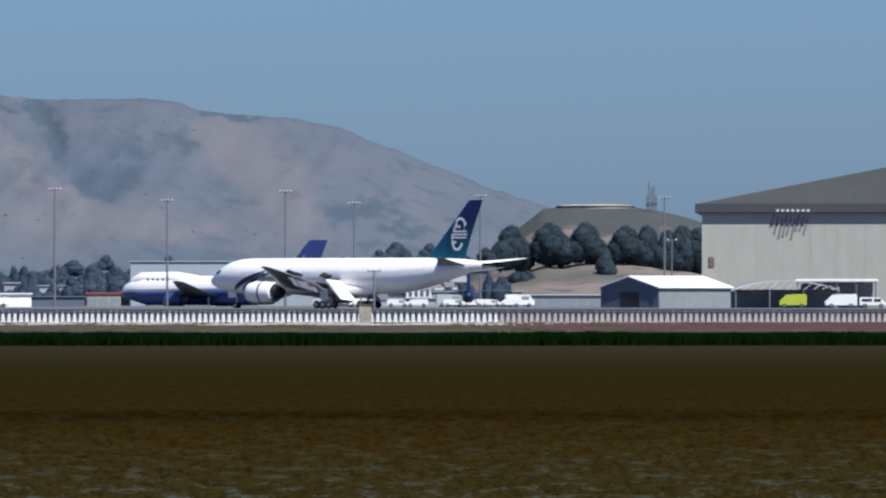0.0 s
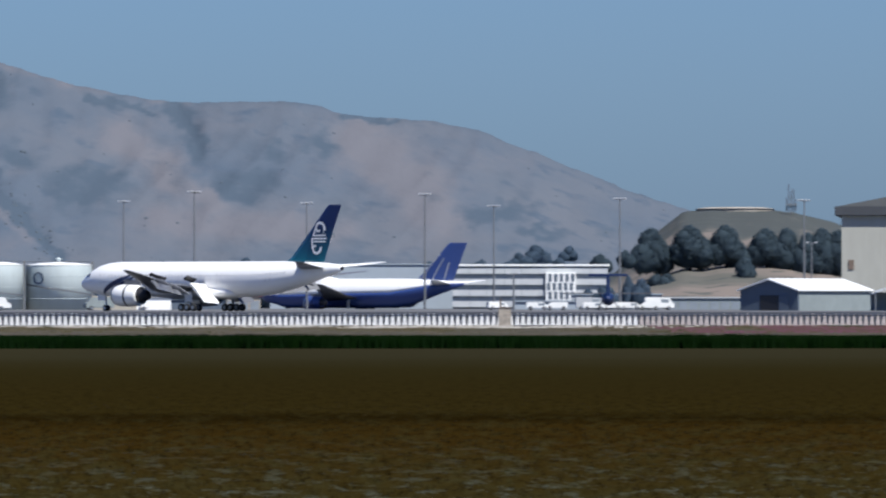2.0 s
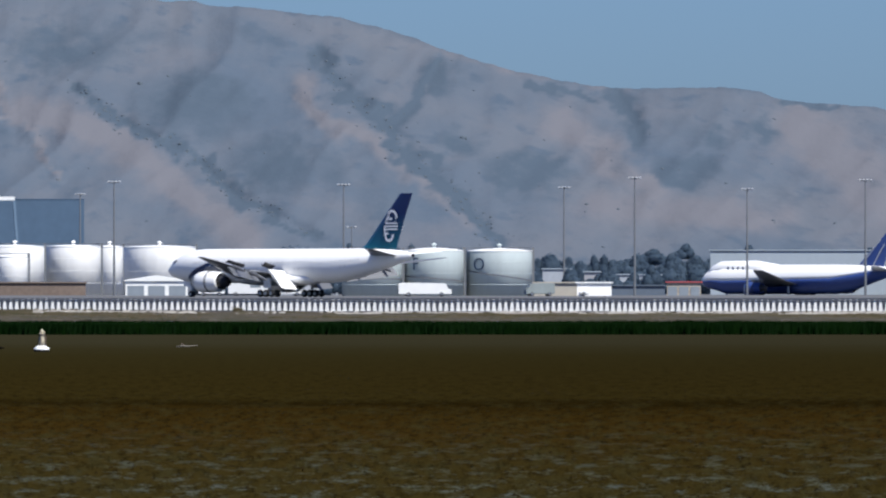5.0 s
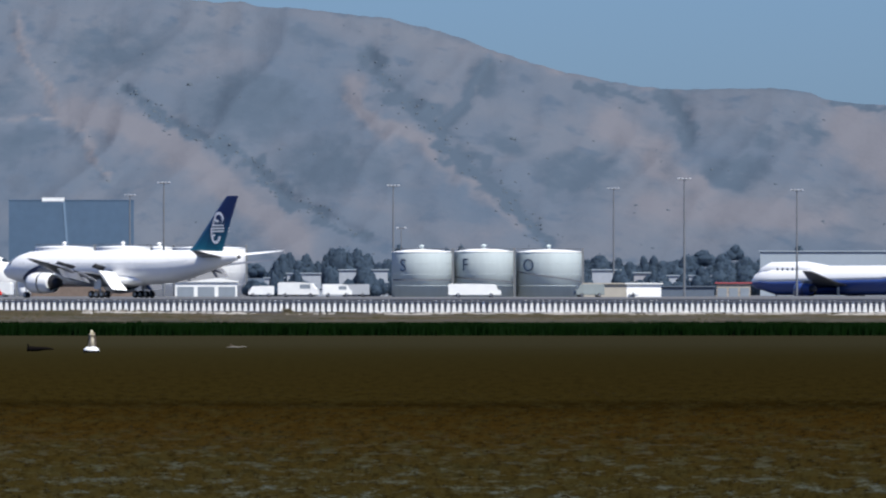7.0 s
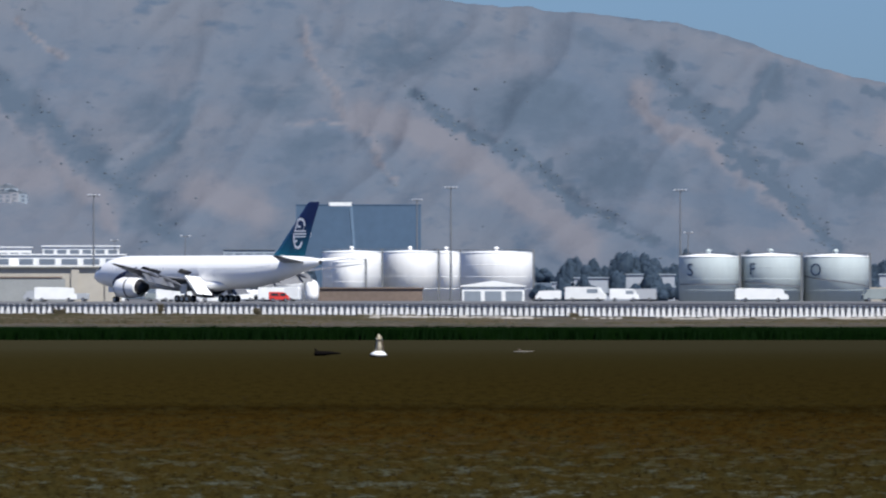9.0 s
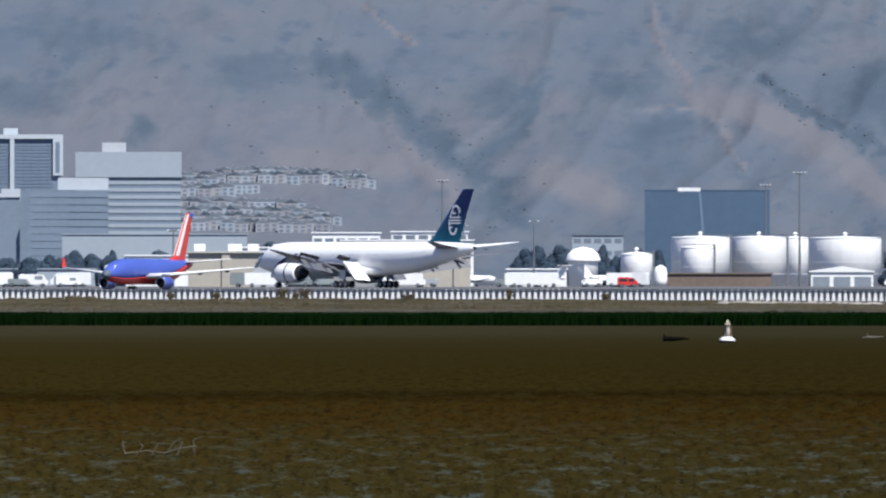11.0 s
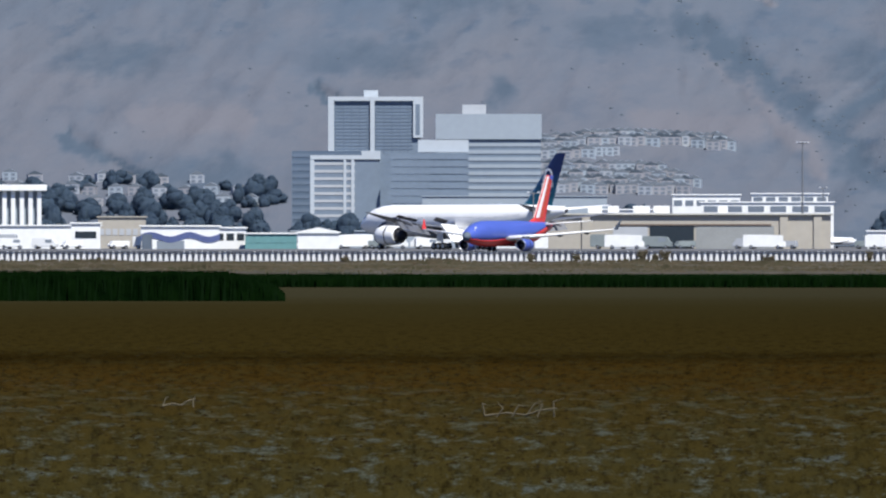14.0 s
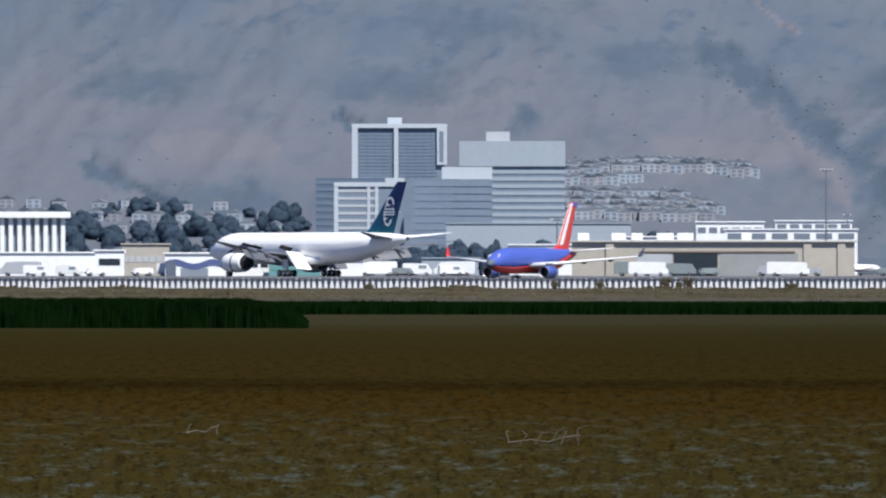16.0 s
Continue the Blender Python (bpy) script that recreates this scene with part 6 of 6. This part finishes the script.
def tree_kind(label, height, width, material, seed, leaves=900, size=0.5, lobes=9, category="tree", group="trees"):
    rnd = random.Random(seed)
    t_ = thing("tree" if category == "tree" else "bush", label, category, pose(0, 0, 0), group)
    bm = tube(bmesh.new(), (0, 0, -1), (0.1, 0, height * 0.55), height * 0.035, height * 0.015, 7)
    for k in range(5):
        a, z = k * 1.3, height * (0.22 + 0.07 * k)
        tube(bm, (0, 0, z), (width * 0.25 * math.cos(a), width * 0.25 * math.sin(a), z + height * 0.2), height * 0.014, height * 0.005, 5)
    part("trunk", bm, BARK, t_)
    part("crown", crown_mesh("crown", rnd, height, width, lobes, leaves, size, material), None, t_)
    return t_


def build_trees():
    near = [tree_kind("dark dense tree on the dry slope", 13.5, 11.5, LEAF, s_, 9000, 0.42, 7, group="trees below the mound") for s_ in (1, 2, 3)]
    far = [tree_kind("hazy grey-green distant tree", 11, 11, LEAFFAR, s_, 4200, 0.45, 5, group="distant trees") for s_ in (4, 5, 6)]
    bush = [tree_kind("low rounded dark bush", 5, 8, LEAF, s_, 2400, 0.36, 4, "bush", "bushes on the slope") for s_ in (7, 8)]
    rnd = random.Random(9)
    used = set()

    def place(kinds, u, d, v, scale):
        k = rnd.randrange(len(kinds))
        p = spot(u, d, v)
        m = pose(p.x, p.y, p.z, 0, 0, rnd.uniform(0, 360))
        ob = kinds[k]
        if ob.name in used:
            ob = copy_thing(ob, m)
        else:
            used.add(ob.name)
            ob.matrix_basis = m
        ob.scale = scale

    for u, vt, vb, w in ((120, 138, 62, 1.0), (132, 120, 58, 0.9), (190, 146, 66, 1.15), (205, 128, 66, 1.0), (254, 146, 66, 1.1), (272, 118, 68, 0.8), (325, 140, 66, 1.05), (362, 138, 66, 0.85), (342, 120, 66, 0.9), (400, 130, 50, 0.95), (425, 138, 48, 1.0), (450, 134, 50, 1.0), (412, 110, 44, 1.1)):
        hgt = (vt - vb) * 3030 / F
        place(near, u, 3030, vb, (w, w, hgt / 13.5))
    for u, v, sc in ((286, 46, 1.15), (130, 26, 0.9), (150, 30, 0.8), (75, 70, 0.8), (30, 60, 0.9), (480, 60, 1.0)):
        place(bush, u, 2990, v, (sc, sc, sc))
    # single trees and bushes between the low buildings
    for ua, ub, n in ((-1450, -1210, 20), (-870, -610, 15), (-3120, -2790, 14), (-2140, -1880, 8), (0, 150, 8)):
        for _ in range(n):
            u, d = rnd.uniform(ua, ub), rnd.uniform(2380, 2480)
            hgt = rnd.uniform(3.0, 8.5)
            w = rnd.uniform(0.35, 0.6)
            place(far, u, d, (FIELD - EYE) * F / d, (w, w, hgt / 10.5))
    # belts of far trees: from, to, top of crowns
    for ua, ub, vt, n, d in ((-120, -15, 105, 9, 3200), (-870, -770, 60, 7, 3000), (-1280, -1010, 78, 16, 3100), (-1420, -1210, 74, 14, 3050), (-860, -560, 66, 20, 3050), (-700, -470, 80, 10, 3300), (-1060, -860, 74, 12, 3200),
                             (-300, -60, 84, 10, 3300), (-2100, -1850, 62, 14, 3000), (-3120, -2700, 52, 22, 3000), (-3920, -3170, 128, 26, 3400), (-3900, -3160, 96, 28, 3300), (-3800, -3200, 66, 18, 3100), (-2900, -2500, 70, 16, 3250), (-470, -380, 70, 4, 3200), (-1560, -1440, 60, 6, 3150)):
        for k in range(n):
            u = ua + (ub - ua) * (k + rnd.random()) / n
            sc = rnd.uniform(0.5, 1.2)
            top = vt * rnd.uniform(0.68, 1.05)
            if d >= 3150:
                # up on the foot of the hillside
                hgt = rnd.uniform(4.5, 11) * (0.6 + 0.4 * sc)
                p = hill_spot(u, max(2, top - hgt * F / 3900))
                dd = math.hypot(p.x, p.y)
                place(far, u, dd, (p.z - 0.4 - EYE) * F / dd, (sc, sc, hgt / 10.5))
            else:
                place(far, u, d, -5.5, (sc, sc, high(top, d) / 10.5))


build_trees()


def build_shrubs():
    """Scrub dotted over the mountain, thicker in the gullies."""
    rnd = random.Random(31)
    verts, faces = [], []
    made = 0
    while made < 450:
        if made < 170:
            u, q = rnd.uniform(-4100, 500), rnd.uniform(0.03, 0.99)
            p = hill_spot(u, 0.98 * q * hill_top(u))
            r = rnd.uniform(0.3, 0.7) * (2.0 if rnd.random() < 0.05 else 1)
        else:
            # thick scrub in the gully beds
            line, wide = rnd.choice([g for g in GULLIES if len(g[0]) > 4])
            k = rnd.randrange(len(line) - 1)
            t_ = rnd.random()
            u = line[k][0] + (line[k + 1][0] - line[k][0]) * t_ + rnd.gauss(0, 1.3 * wide)
            v = line[k][1] + (line[k + 1][1] - line[k][1]) * t_ + rnd.gauss(0, 0.9 * wide)
            p = hill_spot(u, min(v, 0.97 * hill_top(u)))
            r = rnd.uniform(0.3, 0.75)
        made += 1
        i = len(verts)
        n = 6
        verts.append((p.x, p.y, p.z + r * 1.1))
        for ringk, (rr, zz) in enumerate(((0.75, 0.75), (1.0, 0.2), (0.9, -0.6))):
            for k in range(n):
                a = 2 * math.pi * (k + 0.5 * ringk) / n
                e_ = r * rr * rnd.uniform(0.75, 1.25)
                verts.append((p.x + e_ * math.cos(a) * 1.3, p.y + e_ * math.sin(a), p.z + r * zz * rnd.uniform(0.8, 1.2)))
        for k in range(n):
            faces.append((i, i + 1 + k, i + 1 + (k + 1) % n))
            for b in (1, 7):
                faces.append((i + b + k, i + b + 6 + k, i + b + 6 + (k + 1) % n, i + b + (k + 1) % n))
    me = bpy.data.meshes.new("hillside_scrub")
    me.from_pydata(verts, [], faces)
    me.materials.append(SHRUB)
    me.polygons.foreach_set("use_smooth", [True] * len(faces))
    tagged(new("hillside_scrub", me), "scattered dark scrub on the dry mountain", "shrubs", kind="stuff")


build_shrubs()


# ---- things on the mud ----
def build_mud_things():
    u, d = 670 - 2406, 667.0
    p = spot(u, d)
    b = thing("channel_buoy", "white conical channel buoy with a lantern cage, aground on mud", "buoy", pose(p.x, p.y, 0, 0, 1, 0))
    ivory = mat("ivory_paint", (0.66, 0.58, 0.42), 0.5, vary=0.15, size=0.3)
    part("float", lathe([(0.35, -0.12), (0.50, 0.0), (0.56, 0.12), (0.53, 0.24), (0.36, 0.36), (0.2, 0.42)], 24), WALLWHITE, b, "white rounded float", True)
    part("waterline_band", lathe([(0.50, -0.08), (0.555, 0.05), (0.575, 0.13)], 24, caps=False), DARK, b, "dark waterline band", True)
    part("tower", lathe([(0.24, 0.40), (0.17, 0.9), (0.14, 1.18), (0.22, 1.22), (0.22, 1.28)], 14), ivory, b, "ivory tapered body", True)
    for a in (0.4, 2.4, 4.5):
        part("rib", tube(bmesh.new(), (0.33 * math.cos(a), 0.33 * math.sin(a), 0.4), (0.24 * math.cos(a), 0.24 * math.sin(a), 1.22), 0.03, n=6), BROWN, b)
    part("lantern", lathe([(0.09, 1.28), (0.11, 1.42), (0.06, 1.52), (0.02, 1.58)], 12), ivory, b, "small lantern", True)
    for a in (0, 2.1, 4.2):
        part("cage_bar", tube(bmesh.new(), (0.2 * math.cos(a), 0.2 * math.sin(a), 1.27), (0.15 * math.cos(a), 0.15 * math.sin(a), 1.46), 0.018, n=5), ivory, b)
    p = spot(580 - 2406, 680)
    l = thing("driftwood_log", "dark wet driftwood log lying on the mud", "log", pose(p.x, p.y, 0.12, 0, 0, 5))
    bm = loft([ring(x, z, r, r * 0.8, 12) for x, z, r in ((-0.95, 0.02, 0.2), (-0.7, 0.03, 0.26), (-0.2, 0.05, 0.2), (0.3, 0.08, 0.14), (0.7, 0.06, 0.09), (0.95, 0.04, 0.04))])
    wet_bark = mat("wet_black_bark", (0.007, 0.006, 0.006), 0.95, vary=0.3, size=0.4, spec=0.0)
    part("trunk", bm, wet_bark, l, "", True)
    part("stub", tube(bmesh.new(), (-0.75, 0, 0.1), (-0.9, 0.1, 0.38), 0.09, 0.05), wet_bark, l)
    wood = mat("bleached_wood", (0.14, 0.12, 0.08), 0.9, vary=0.3, size=0.2, spec=0.0)
    def branch(u, d, size, seed, n):
        rnd = random.Random(seed)
        p = spot(u, d)
        t_ = thing("driftwood_branch", "pale bare branch stuck in the mud", "branch", pose(p.x, p.y, 0, 0, 0, rnd.uniform(-20, 20)), "driftwood")
        for k in range(n):
            x = (k / max(1, n - 1) - 0.5) * size
            a = Vector((x, rnd.uniform(-0.2, 0.2), 0))
            c = a + Vector((rnd.uniform(-0.25, 0.25), 0, rnd.uniform(0.12, 0.46))) * size * 0.6
            e_ = c + Vector((rnd.uniform(-0.3, 0.35), 0, rnd.uniform(-0.06, 0.16))) * size * 0.6
            bm = tube(bmesh.new(), a, c, 0.022, 0.016, 6)
            tube(bm, c, e_, 0.016, 0.007, 6)
            part("twig", bm, wood, t_)
        bm = bmesh.new()
        pts = [Vector((-0.5 * size, 0, 0.03)), Vector((-0.2 * size, 0.1, 0.10)), Vector((0.1 * size, 0, 0.05)), Vector((0.3 * size, 0, 0.16)), Vector((0.55 * size, 0.05, 0.22))]
        for a, c in zip(pts, pts[1:]):
            tube(bm, a, c, 0.028, 0.02, 6)
        part("stem", bm, wood, t_)
    branch(-2742, 233, 1.7, 3, 6)
    p = spot(-1479, 715)
    l = thing("driftwood_stick", "pale sun-bleached driftwood stick lying on the far mud", "driftwood", pose(p.x, p.y, 0.06, 0, 0, 8))
    part("stem", loft([ring(x, z, r, r, 8) for x, z, r in ((-0.8, 0.0, 0.03), (-0.3, 0.04, 0.06), (0.2, 0.03, 0.05), (0.8, 0.08, 0.02))]), mat("silver_driftwood", (0.20, 0.18, 0.15), 0.9, vary=0.3, size=0.2), l, "", True)
    part("twig", tube(bmesh.new(), (-0.2, 0, 0.08), (-0.45, 0.05, 0.26), 0.04, 0.02, 6), BROWN, l)
    branch(-3345, 247, 0.8, 5, 2)
    # clods and weed on the near mud
    rnd = random.Random(17)
    verts, faces = [], []
    for _ in range(5200):
        y = 165 * (420 / 165) ** rnd.random()
        x = rnd.uniform(-0.19, 0.19) * y
        r, h = rnd.uniform(0.02, 0.10) * (1 + y / 500), rnd.uniform(0.012, 0.05)
        i = len(verts)
        for k in range(5):
            a = 2 * math.pi * k / 5 + rnd.random()
            verts.append((x + r * math.cos(a), y + r * 3 * math.sin(a), -0.01))
        verts.append((x + rnd.uniform(-0.3, 0.3) * r, y, h))
        faces += [(i + k, i + (k + 1) % 5, i + 5) for k in range(5)]
    me = bpy.data.meshes.new("mud_clods")
    me.from_pydata(verts, [], faces)
    me.materials.append(mat("wet_clod", (0.018, 0.013, 0.005), 0.9, vary=0.5, size=0.5, spec=0.0))
    tagged(new("mud_clods", me), "small dark clods and weed on the wet mud", "mud", kind="stuff")


build_mud_things()


# ---- what moves ----
HEADING = 46.5
TRACK = 36.5           # the roll runs along this line, nearly with the nose
# seconds and bearing of the fin's tip through the landing roll
ROLL = [
    (0.0, 66), (0.5, -57), (1.0, -187), (1.5, -307), (2.0, -431), (2.5, -541), (3.0, -658), (3.5, -765), (4.0, -876), (4.2, -920),
    (5.2, -1124), (6.3, -1341), (6.5, -1380), (7.0, -1480), (7.5, -1569), (8.0, -1668), (8.5, -1754), (9.0, -1844), (9.5, -1930), (10.0, -2018),
    (10.2, -2052), (11.2, -2220), (12.3, -2394), (12.5, -2429), (13.0, -2515), (13.5, -2582), (14.0, -2662), (14.5, -2737), (15.0, -2821), (15.5, -2902), (16.0, -2985),
]


def motions():
    turn = pose(0, 0, 0, 0, 0, 180 - HEADING)
    tip = turn @ Vector((-30.5, 0, 0))
    start = spot(-175, 1655)
    along = Vector((-math.cos(radians(TRACK)), math.sin(radians(TRACK)), 0))
    keys = []
    for t, u in ROLL:
        # where on the runway line the fin's tip comes to that bearing
        a = bearing(u)
        p = start + tip
        k = (p.y * math.sin(a) - p.x * math.cos(a)) / (along.x * math.cos(a) - along.y * math.sin(a))
        q = start + along * k
        keys.append((t, Matrix.Translation((q.x, q.y, FIELD)) @ turn))
    walk(AIRLINER, keys)


motions()
